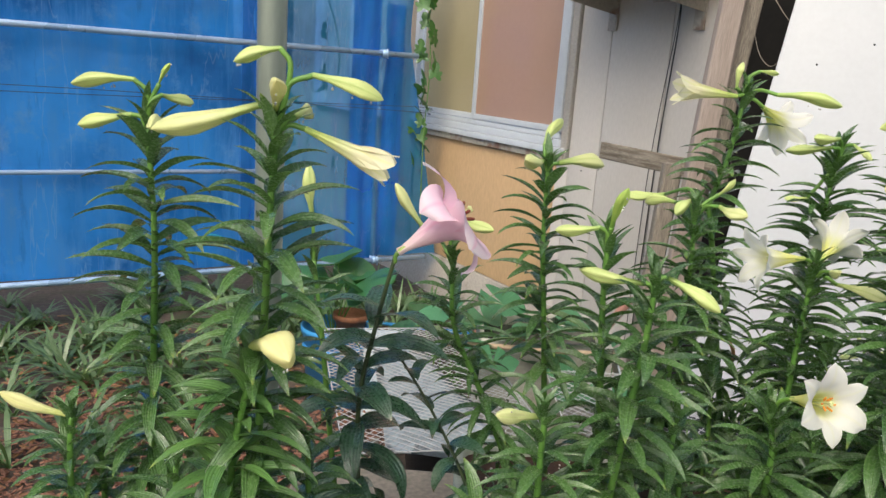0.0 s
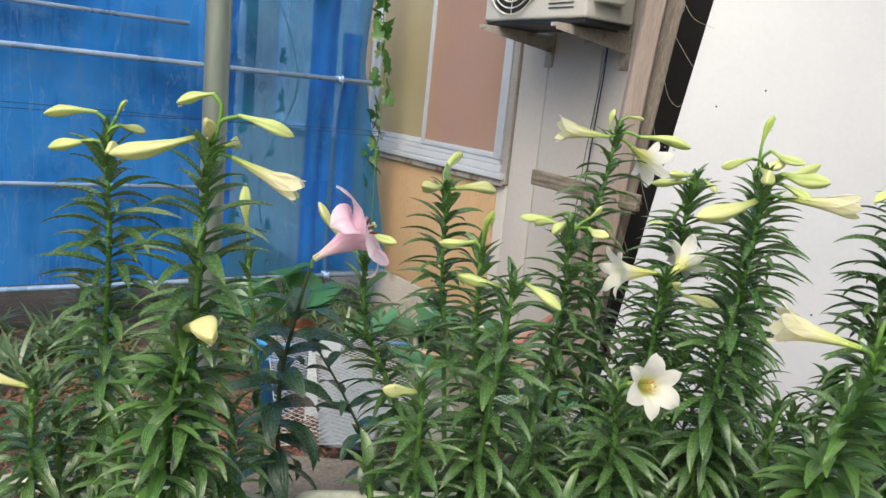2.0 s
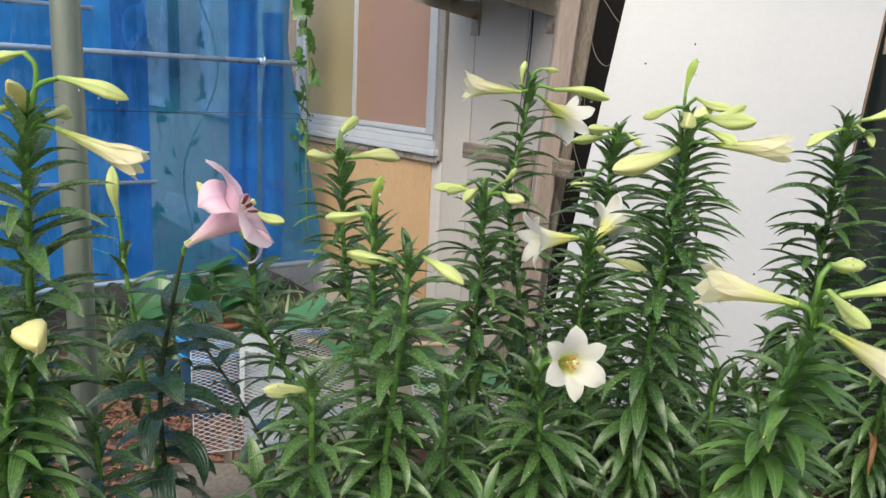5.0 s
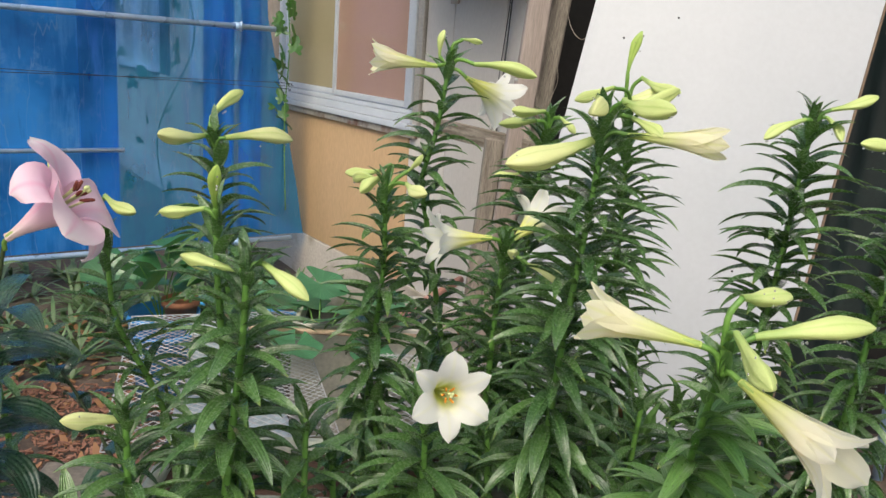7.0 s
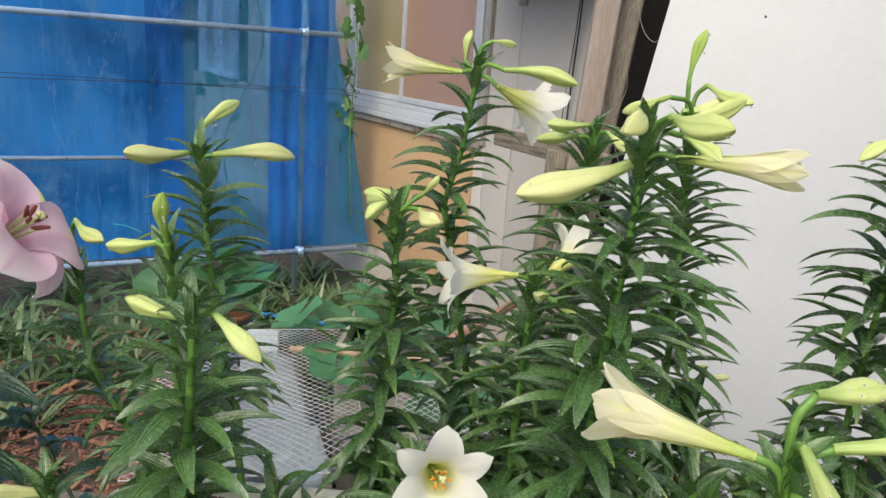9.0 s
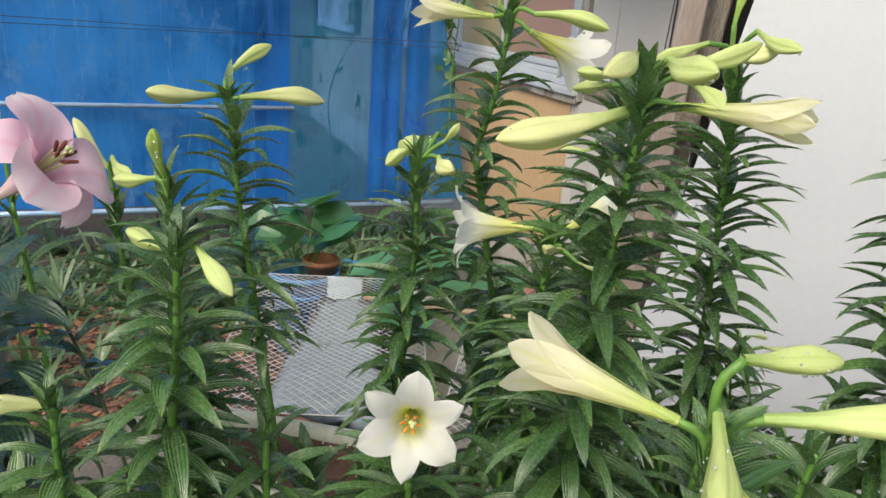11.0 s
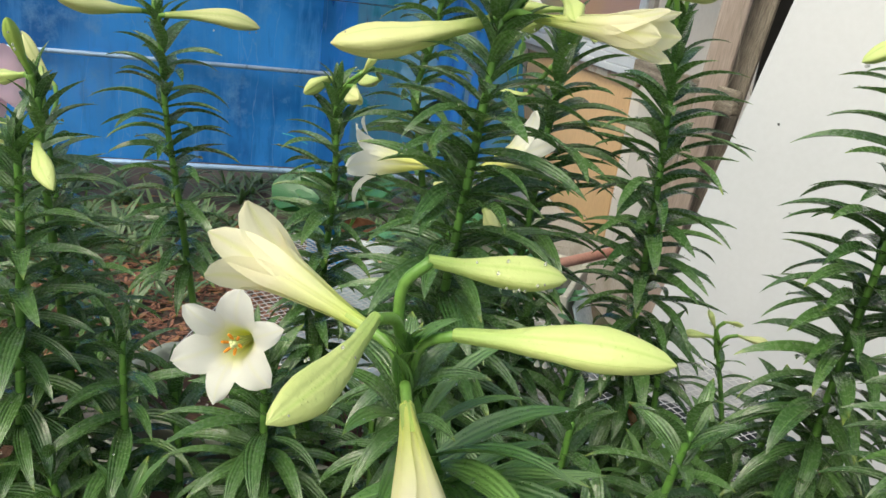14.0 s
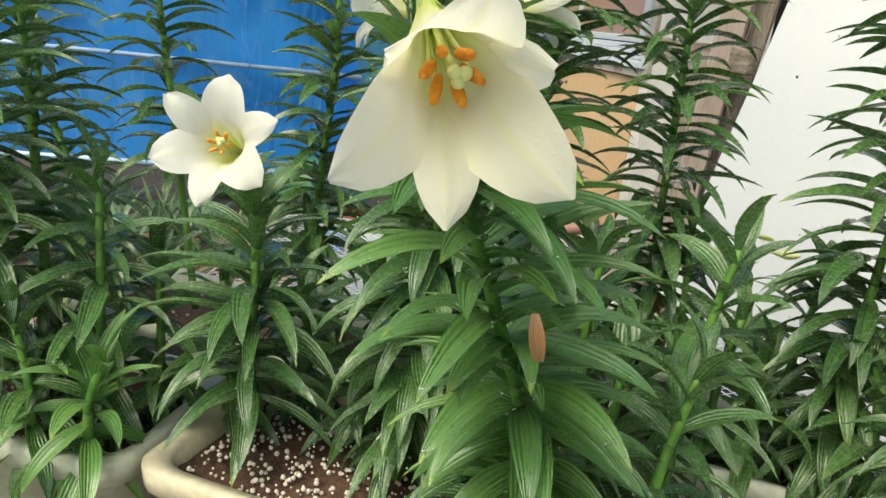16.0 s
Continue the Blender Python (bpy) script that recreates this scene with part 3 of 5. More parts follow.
for dx, thick in ((0.0, 0.0035), (-0.012, 0.0022)):
    cable = part("cable", tube([(-2.50, WALL - 0.05, 1.95), (-2.515 + dx, WALL - 0.03, 1.80), (-2.56 + 3 * dx, WALL - 0.015, 1.2), (-2.57 + 3 * dx, WALL - 0.02, 0.25)], thick, 6, 20), M_BLACK)
    cable.matrix_world = HOUSE
    tagged(cable, "thin black cable hanging down the grey wall", "cable", "wall cables")

# ---- blue film on a pipe frame ----
FILM = -4.458
frame_pipes = new("pipe_frame")
frame_pipes.matrix_world = HOUSE
tagged(frame_pipes, "galvanised pipe frame that holds the blue film", "pipe frame")
for z, a0, a1, r in ((1.642, -2.2, 2.52, 0.017), (0.312, -2.2, 2.66, 0.0165), (2.55, -2.2, 2.45, 0.017)):
    part("rail", tube([(FILM + 0.03, a0, z), (FILM + 0.03, a1, z)], r, 14, 2), M_ZINC, frame_pipes)
for z, a0, a1 in ((0.905, -2.2, 1.62), (1.87, -2.2, 1.30)):
    part("inner_rail", tube([(FILM + 0.012, a0, z), (FILM + 0.012, a1, z)], 0.013, 12, 2), M_ZINC, frame_pipes)
part("upright", tube([(FILM - 0.075, 2.285, 0.0), (FILM - 0.075, 2.285, 2.7)], 0.015, 14, 2), M_ZINC, frame_pipes)
part("upright", tube([(FILM - 0.012, -0.6, 0.0), (FILM - 0.012, -0.6, 2.7)], 0.015, 14, 2), M_ZINC, frame_pipes)
for z in (1.642, 0.312):
    clamp = bmesh.new()
    tube([(FILM + 0.03, 2.265, z), (FILM + 0.03, 2.305, z)], 0.024, 12, 2, clamp)
    tube([(FILM + 0.0, 2.285, z - 0.022), (FILM + 0.0, 2.285, z + 0.022)], 0.023, 12, 2, clamp)
    tube([(FILM + 0.05, 2.295, z - 0.03), (FILM + 0.05, 2.295, z + 0.03)], 0.005, 6, 2, clamp)
    part("clamp", clamp, M_ZINC, frame_pipes, "steel pipe clamp with a bolt")


def film_sheet(a0, a1, z0, z1, back, seed, flare=0.0, rough=0.012, folds=0.0):
    n, k = int((a1 - a0) / 0.02), 60
    rows = []
    for i in range(k + 1):
        z = z0 + (z1 - z0) * i / k
        row = []
        for j in range(n + 1):
            s = j / n
            a = a0 + (a1 - a0) * s
            gather = max(0.0, min(1.0, (a - 2.0) / 0.25))
            wave = rough * noise.noise((a * 1.6 + seed, z * 0.8, seed)) * 2 + 0.006 * noise.noise((a * 7, z * 2.5 + seed, 1.0))
            wave += folds * gather * math.sin(a * 55 + 2.2 * math.sin(z * 1.9)) * (0.7 + 0.3 * math.sin(z * 2.1))
            out = flare * max(0, s - 0.9) / 0.1 * max(0.0, (1.7 - z) / 1.4)
            row.append((FILM - back + wave, a + out + 0.02 * gather * noise.noise((z * 3, a * 2, 4)), z))
        rows.append(row)
    return sheet(rows)


blue = new("blue_film")
blue.matrix_world = HOUSE
tagged(blue, "glossy translucent blue plastic film hung on a pipe frame", "plastic sheet")
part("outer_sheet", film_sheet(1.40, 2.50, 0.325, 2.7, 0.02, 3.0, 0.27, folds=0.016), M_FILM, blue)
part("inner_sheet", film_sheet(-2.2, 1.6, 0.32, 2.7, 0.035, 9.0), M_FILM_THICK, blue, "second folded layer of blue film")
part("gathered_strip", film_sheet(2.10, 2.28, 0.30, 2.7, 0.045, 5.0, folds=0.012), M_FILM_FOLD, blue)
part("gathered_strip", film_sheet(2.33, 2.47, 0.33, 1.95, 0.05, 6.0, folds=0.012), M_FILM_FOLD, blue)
for dz, end in ((0.0, 2.62), (0.03, 2.6)):
    line = part("line", tube([(FILM + 0.06, -2.2, 1.33 + dz), (FILM + 0.06, 0.4, 1.315 + dz), (FILM + 0.06, 2.4, 1.325 - dz), (FILM + 0.1, end, 1.31 - dz)], 0.0018, 5, 30), M_LINE)
    line.matrix_world = HOUSE
    tagged(line, "thin black line strung along the blue film", "line", "lines on the film")

cord = part("plastic_cord", tube([(FILM + 0.012, 1.2, 0.535), (FILM + 0.012, 1.25, 0.527), (FILM + 0.012, 1.30, 0.505), (FILM + 0.012, 1.35, 0.48)], 0.003, 6, 12), M_CYAN)
cord.matrix_world = HOUSE
tagged(cord, "short turquoise plastic cord stuck to the blue film", "cord")
post = new("steel_post")
tagged(post, "dull grey-green steel post standing among the lilies", "post")
part("pole", tube([(-0.283, 1.445, -0.05), (-0.285, 1.445, 1.4), (-0.287, 1.445, 2.9)], 0.0265, 24, 4), M_POST, post)
part("cap", tube([(-0.287, 1.445, 2.9), (-0.287, 1.445, 2.93)], 0.029, 24, 2), M_POST, post)

# ---- vine on the window corner ----
def vine_leaf(size, seed):
    g = random.Random(seed)
    bm = bmesh.new()
    layer = bm.loops.layers.uv.verify()
    outline = [(0, 0)]
    for lobe, reach in ((-118, 0.55), (-58, 0.62), (0, 1.15), (58, 0.62), (118, 0.55)):
        for da, k in ((-24, 0.70), (-10, 0.93), (0, 1.0), (10, 0.93), (24, 0.70)):
            a = radians(lobe + da)
            outline.append((reach * k * math.sin(a) * size, reach * k * math.cos(a) * size + 0.1 * size))
    mid = bm.verts.new((0, size * 0.15, 0.0))
    ring = [bm.verts.new((x, y, -0.25 * (x * x + y * y) / size + g.uniform(-0.04, 0.04) * size)) for x, y in outline]
    for p, q in zip(ring, ring[1:] + ring[:1]):
        f = bm.faces.new((mid, p, q))
        for loop in f.loops:
            loop[layer].uv = (0.5 + loop.vert.co.x / size / 2, 0.3)
    return bm


vine = new("climbing_vine")
vine.matrix_world = HOUSE
tagged(vine, "green climbing vine with lobed leaves beside the window", "vine")
vine_meshes = []
for k in range(4):
    ob = part("leaf", vine_leaf(0.078, k), M_VINE, vine, m=pose(FILM + 0.02, 2.60, 1.95 + 0.02 * k, 70, 0, 200 + 40 * k))
    vine_meshes.append(ob.data)
part("stem", tube([(FILM + 0.02, 2.62, 0.5), (FILM + 0.06, 2.58, 1.1), (FILM + 0.0, 2.63, 1.6), (FILM + 0.03, 2.56, 2.2), (FILM + 0.0, 2.58, 2.7)], 0.004, 6, 30), M_STEM, vine)
for k in range(32):
    z = 0.95 + 0.052 * k
    part("leaf", vine_meshes[k % 4], None, vine, m=pose(FILM + dice.uniform(-0.03, 0.07), 2.60 + dice.uniform(-0.07, 0.05), z, dice.uniform(45, 110), dice.uniform(-20, 20), dice.uniform(60, 260)) @ Matrix.Scale(dice.uniform(0.8, 1.3), 4))
vine2 = new("climbing_vine")
vine2.matrix_world = HOUSE
tagged(vine2, "shaded vine leaves behind the blue film", "vine")
part("stem", tube([(FILM - 0.35, 2.1, 0.0), (FILM - 0.33, 1.9, 0.9), (FILM - 0.36, 2.15, 1.6), (FILM - 0.33, 1.85, 2.4)], 0.004, 6, 30), M_STEM, vine2)
for k in range(34):
    part("leaf", vine_meshes[k % 4], None, vine2, m=pose(FILM - 0.35 + dice.uniform(-0.1, 0.15), dice.uniform(1.6, 2.45), dice.uniform(0.45, 2.3), dice.uniform(45, 110), dice.uniform(-20, 20), dice.uniform(0, 360)) @ Matrix.Scale(dice.uniform(0.7, 1.1), 4))

# ---- wooden posts, plank, black slab for the shaded gap ----
def wooden_post(label, foot, lean, width, depth, high, material, seed):
    """A rough sawn post with slightly wavering edges, leaning to one side."""
    rows = []
    for k in range(25):
        z = -0.06 + (high + 0.06) * k / 24
        w = width / 2 + 0.004 * noise.noise((seed, z * 2.2, 0.3))
        x = 0.005 * noise.noise((seed + 5, z * 1.3, 0.7))
        c = 0.006
        ring = [(-w + c, -depth / 2), (w - c, -depth / 2), (w, -depth / 2 + c), (w, depth / 2 - c), (w - c, depth / 2), (-w + c, depth / 2), (-w, depth / 2 - c), (-w, -depth / 2 + c)]
        rows.append([(x + px, py + 0.003 * noise.noise((seed + 9, z * 2.0, px * 9)), z) for px, py in ring + ring[:1]])
    bm = sheet(rows)
    bmesh.ops.remove_doubles(bm, verts=bm.verts[:], dist=1e-5)
    bmesh.ops.holes_fill(bm, edges=[e for e in bm.edges if e.is_boundary], sides=0)
    ob = part("wooden_post", bm, material, m=pose(*foot, 0, lean, 0), smooth=False)
    tagged(ob, label, "post", "wooden posts")


wooden_post("pale weathered wooden post leaning by the wall", (0.893, 2.985, 0), 3.7, 0.078, 0.06, 3.2, M_WOOD_PALE, 1.0)
wooden_post("grey weathered wooden post leaning behind the pale one", (0.905, 3.055, 0), 6.0, 0.075, 0.06, 3.2, M_WOOD_GREY, 2.0)
wooden_post("short cracked grey post under the plank", (0.845, 3.075, 0), 2.5, 0.07, 0.06, 1.27, M_WOOD_GREY, 3.0)
plank = part("plank", block(-0.02, 0.66, -0.014, 0.014, -0.036, 0.036, 0.006), M_PLANK)
plank.matrix_world = HOUSE @ pose(0.717 * 0.537 - 3.45 * 0.843, 0.717 * 0.843 + 3.45 * 0.537 - 0.02, 1.27, 0, 1.2, 0)
tagged(plank, "rough split grey plank nailed across the posts", "plank")
# Solid slab: the gap's shade is put into its near-black colour.
tagged(part("wall_shade_slab", block(1.10, 4.2, 3.25, 3.35, 0, 3.4, 0), M_DARK, smooth=False), "black slab put in for the shade behind the white board", "wall", kind="structure")
for pts in (
        ((1.09, 2.97, 2.3), (1.13, 2.93, 2.06), (1.10, 2.92, 1.96), (1.15, 2.90, 1.87), (1.20, 2.87, 1.80)),
        ((1.13, 2.93, 2.06), (1.17, 2.90, 2.0), (1.24, 2.86, 1.97)),
        ((1.08, 3.0, 1.9), (1.11, 2.93, 1.72), (1.15, 2.90, 1.66), (1.18, 2.88, 1.68)),
        ((1.05, 2.95, 1.66), (1.09, 2.92, 1.52), (1.06, 2.94, 1.38), (1.11, 2.92, 1.22)),
        ((1.00, 2.94, 1.55), (1.03, 2.92, 1.36), (0.99, 2.93, 1.2), (1.05, 2.92, 1.04))):
    tagged(part("twig", tube(pts, 0.0011, 5, 24), M_TWIG), "thin pale dry tendril hanging by the posts", "twig", "dry tendrils")

board = new("white_board")
lean_up, lean_side = Vector((0.193, 0.178, 0.965)).normalized(), Vector((0.955, -0.257, -0.144)).normalized()
lean_back = lean_up.cross(lean_side)
board.matrix_world = Matrix.Translation((0.865, 2.58, 0.2)) @ Matrix((lean_side, lean_back, lean_up)).transposed().to_4x4()
tagged(board, "large white painted board leaning askew against dark sheets", "board")
part("panel", block(0, 0.91, -0.007, 0.007, -0.13, 2.35, 0.002), M_BOARD, board)
part("edge_strip", block(0.911, 0.919, -0.006, 0.011, -0.13, 2.35, 0.001), M_BOARD_EDGE, board)
for x, z in ((0.125, 1.543), (0.285, 1.648), (0.10, 1.085), (0.677, 0.863)):
    part("blemish", tube([(x, -0.009, z), (x + 0.001, -0.0075, z + 0.001)], 0.004, 7, 2), M_BLACK, board)

dark_sheet = new("dark_sheet")
tagged(dark_sheet, "dark green ribbed sheets standing behind the white board", "sheet")
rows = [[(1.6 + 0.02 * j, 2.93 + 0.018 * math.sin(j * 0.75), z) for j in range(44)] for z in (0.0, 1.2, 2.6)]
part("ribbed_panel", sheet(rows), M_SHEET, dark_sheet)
tagged(part("cardboard_scrap", block(2.168, 2.258, 2.755, 2.76, 1.752, 1.816, 0.001), M_CARD), "torn brown cardboard scrap behind the board", "cardboard")
for x in (1.93, 2.06):
    tagged(part("pole", tube([(x - 0.12, 2.86, 0.0), (x + 0.13, 2.87, 2.7)], 0.014, 10, 2), M_TUB), "dark thin pole leaning behind the board", "pole", "leaning poles")

net = bmesh.new()
threads = [2.622 + 0.0058 * i for i in range(9)] + [2.79 + 0.017 * i for i in range(40)]
for i, x in enumerate(threads):
    fold = 0.018 * math.sin(i * 1.3) if i < 9 else 0.26 + 0.03 * math.sin(i * 0.5)
    tube([(x, 2.66 + fold, 0.0), (x - 0.25, 2.66 + fold, 1.2), (x - 0.42, 2.66 + fold * 0.8, 1.9), (x - 0.53, 2.66 + fold, 2.6)], 0.0015, 4, 8, net, False)
for i in range(150):
    z = 0.02 + 0.0172 * i
    tube([(2.622 - 0.206 * z + 0.0066 * k, 2.66 + 0.018 * math.sin(k * 1.7), z + 0.004 * math.sin(k * 2.0 + i)) for k in range(8)], 0.0014, 4, 9, net, False)
    tube([(2.79 - 0.206 * z + 0.085 * k, 2.92 + 0.03 * math.sin(k * 2.5), z + 0.004 * math.sin(k * 2.0 + i)) for k in range(9)], 0.0014, 4, 12, net, False)
tagged(part("green_net", net, M_NET), "bright green garden netting hanging in folds", "net", kind="stuff")
tagged(part("leaning_pipe", tube([(2.585, 2.85, -0.04), (2.49, 2.85, 1.3), (2.375, 2.85, 2.75)], 0.021, 18, 6), M_ZINC), "pale blue-grey metal pipe leaning behind the net", "pipe")
rope = new("rope")
tagged(rope, "pale frayed rope bound round the leaning pipe", "rope")
for k in range(5):
    ring = [(2.441 + 0.028 * math.cos(a * 0.5236) + 0.05 * max(0, math.cos(a * 0.5236)), 2.85 + 0.028 * math.sin(a * 0.5236), 1.845 + 0.011 * k + 0.006 * math.sin(a + k)) for a in range(13)]
    part("turn", tube(ring, 0.0052, 7, 26), M_TWIG, rope)
creeper = new("climbing_vine")
tagged(creeper, "broad-leaved climber growing up beside the green net", "vine")
part("stem", tube([(2.62, 2.82, -0.02), (2.58, 2.80, 0.8), (2.55, 2.82, 1.5), (2.57, 2.80, 2.3)], 0.006, 8, 30), M_STEM, creeper)
for k in range(30):
    part("leaf", vine_meshes[k % 4], None, creeper, m=pose(2.58 + dice.uniform(-0.04, 0.16), 2.80 + dice.uniform(-0.06, 0.06), 0.3 + 0.06 * k, dice.uniform(35, 100), dice.uniform(-25, 25), dice.uniform(60, 300)) @ Matrix.Scale(dice.uniform(1.0, 1.6), 4))

# ---- bench, planters ----
bench = new("garden_bench")
tagged(bench, "low stained concrete slab bench under the planters", "bench")
for x0, x1 in ((-0.30, 0.34), (0.345, 0.985), (0.99, 1.75)):
    part("slab", block(x0, x1, 0.62, 1.90, 0.45, 0.515, 0.008), M_SLAB, bench)
for x in (-0.2, 0.7, 1.6):
    for y in (0.72, 1.74):
        part("support", block(x - 0.09, x + 0.09, y - 0.09, y + 0.09, -0.02, 0.448, 0.008), M_SLAB, bench)


def planter(label, place, turn, width, depth, height, material, grains, seed):
    """A long plastic trough with a rolled rim, filled with soil and perlite."""
    g = random.Random(seed)
    ob = empty("planter", place, turn)
    tagged(ob, label, "planter", "planters on the bench")
    bm = bmesh.new()
    rings = []
    for grow, z in ((-0.03, 0.0), (-0.025, 0.004), (-0.004, height - 0.03), (0.006, height - 0.028), (0.008, height - 0.004), (0.002, height), (-0.012, height - 0.003), (-0.016, height - 0.04), (-0.035, 0.02)):
        w, d, c = width / 2 + grow, depth / 2 + grow, 0.035
        ring = []
        for sx, sy, start in ((1, 1, 0), (-1, 1, 90), (-1, -1, 180), (1, -1, 270)):
            for q in range(5):
                a = radians(start + 22.5 * q)
                ring.append(bm.verts.new((sx * (w - c) + c * math.cos(a), sy * (d - c) + c * math.sin(a), z)))
        rings.append(ring)
    for a, b in zip(rings, rings[1:]):
        for j in range(20):
            bm.faces.new((a[j], a[(j + 1) % 20], b[(j + 1) % 20], b[j]))
    bm.faces.new(rings[0][::-1])
    part("trough", bm, material, ob)
    n = 16
    w, d = width - 0.028, depth - 0.028
    rows = [[((j / n - 0.5) * w, (i / n - 0.5) * d, height - 0.028 + 0.008 * noise.noise((j * 0.8, i * 0.8, seed))) for j in range(n + 1)] for i in range(n + 1)]
    part("soil", sheet(rows), M_SOIL, ob, "dark soil with white perlite")
    bm = bmesh.new()
    for _ in range(grains):
        bmesh.ops.create_icosphere(bm, subdivisions=1, radius=g.uniform(0.0010, 0.0034), matrix=pose(g.uniform(-w / 2, w / 2) * 0.96, g.uniform(-d / 2, d / 2) * 0.94, height - 0.024 + g.uniform(-0.003, 0.006), g.uniform(0, 90), g.uniform(0, 90), 0))
    tagged(part("perlite", bm, M_PERLITE, ob), kind="stuff")
    return ob


planter("pale green plastic trough planter full of soil", (0.25, 1.11, 0.515), 8, 0.50, 0.25, 0.28, M_PLANTER, 420, 1)
planter("beige plastic trough planter full of soil and perlite", (0.805, 1.165, 0.515), 1, 0.54, 0.27, 0.29, M_PLANTER_BEIGE, 1300, 2)
planter("pale green trough planter behind the front row", (0.40, 1.46, 0.515), 0, 0.58, 0.22, 0.27, M_PLANTER, 120, 4)
planter("pale green trough planter behind the front row", (0.98, 1.50, 0.515), -3, 0.52, 0.22, 0.27, M_PLANTER, 120, 5)
planter("light green trough planter at the bench end", (1.36, 1.28, 0.515), -35, 0.34, 0.22, 0.27, M_PLANTER, 120, 6)
stand = new("planter_stand")
tagged(stand, "rough concrete blocks under the end planter", "block stand")
for x in (-0.52, -0.16):
    part("block", block(x - 0.1, x + 0.1, 0.94, 1.13, -0.02, 0.512, 0.008), M_SLAB, stand)
planter("pale green trough planter at the row's end", (-0.33, 1.04, 0.515), 0, 0.52, 0.26, 0.28, M_PLANTER, 100, 8)
pot_f = empty("flower_pot", (-0.145, 1.43, 0.515))
tagged(pot_f, "low round dark plastic flower pot behind the pink lily", "flower pot")
part("shell", lathe([(0.0, 0.0), (0.045, 0.0), (0.056, 0.07), (0.06, 0.072), (0.06, 0.085), (0.054, 0.085), (0.052, 0.07), (0.0, 0.068)], 28), M_TUB, pot_f)
pot_w = empty("flower_pot", (1.085, 1.84, 0.515))
tagged(pot_w, "small dark flower pot at the back of the bench", "flower pot")
part("shell", lathe([(0.0, 0.0), (0.045, 0.0), (0.056, 0.05), (0.06, 0.052), (0.06, 0.065), (0.054, 0.065), (0.052, 0.05), (0.0, 0.048)], 28), M_TUB, pot_w)


# ---- lilies ----
def leaf_mesh(first, last, wide, fold, sway, seed):
    """One narrow arching leaf of unit length along x; first and last: its slope in degrees at base and tip."""
    n, cols = 10, 6
    x = z = 0.0
    rows = []
    for i in range(n + 1):
        t = i / n
        slope = radians(first + (last - first) * t ** 1.25)
        half = wide * ((0.42 + 0.58 * math.sin(min(t / 0.38, 1) * math.pi / 2)) if t < 0.38 else max(0.0, 1 - ((t - 0.38) / 0.62) ** 1.8) ** 0.85)
        half = max(half, 0.0012)
        y0 = sway * t * t
        row = []
        for j in range(cols + 1):
            s = 2 * j / cols - 1
            lift = fold * half * abs(s) ** 1.3 + 0.02 * half * 4 * math.sin(9 * t + 3 * s + seed) * abs(s)
            row.append((x - lift * math.sin(slope), y0 + s * half, z + lift * math.cos(slope)))
        rows.append(row)
        x, z = x + math.cos(slope) / n, z + math.sin(slope) / n
    bm = sheet(rows)
    g = random.Random(seed + 50)
    for _ in range(11):
        p = Vector(rows[g.randrange(1, n)][g.randrange(0, cols + 1)]) + Vector((g.uniform(-0.04, 0.04), g.uniform(-0.012, 0.012), 0.004))
        s = g.choice((0.005, 0.007, 0.009, 0.012))
        ring = [bm.verts.new(p + Vector(q) * s) for q in ((1, 0, 0), (0, 1, 0), (-1, 0, 0), (0, -1, 0), (0, 0, 0.8), (0, 0, -0.8))]
        for i in range(4):
            bm.faces.new((ring[i], ring[(i + 1) % 4], ring[4])).material_index = 1
            bm.faces.new((ring[(i + 1) % 4], ring[i], ring[5])).material_index = 1
    return bm


def stored(name, bm, material):
    data = bpy.data.meshes.new(name)
    for f in bm.faces:
        f.smooth = True
    bm.to_mesh(data)
    bm.free()
    data.materials.append(material)
    if name.endswith("lily_leaf"):
        data.materials.append(M_BEAD)
    return data


LEAF_SHAPES = ((22, -30, 0.072, 0.65, 0.05), (24, -46, 0.068, 0.75, -0.06), (12, -56, 0.078, 0.55, 0.03), (28, -22, 0.068, 0.8, -0.03),
               (14, -40, 0.080, 0.5, 0.08), (18, -66, 0.070, 0.7, -0.08), (26, -10, 0.068, 0.75, 0.04), (8, -52, 0.076, 0.65, -0.04))
LEAVES = [stored("lily_leaf", leaf_mesh(*shape, k), M_LEAF) for k, shape in enumerate(LEAF_SHAPES)]
LEAVES_DARK = [stored("dark_lily_leaf", leaf_mesh(a, b - 15, w * 1.9, 0.3, s, k), M_LEAF_DARK) for k, (a, b, w, _, s) in enumerate(LEAF_SHAPES)]
LEAVES_BRIGHT = [stored("bright_lily_leaf", leaf_mesh(*shape, k), M_LEAF_BRIGHT) for k, shape in enumerate(LEAF_SHAPES)]
LEAVES_DRY = [stored("dry_lily_leaf", leaf_mesh(0, -100, 0.05, 0.9, 0.1, 3), M_LEAF_DRY)]


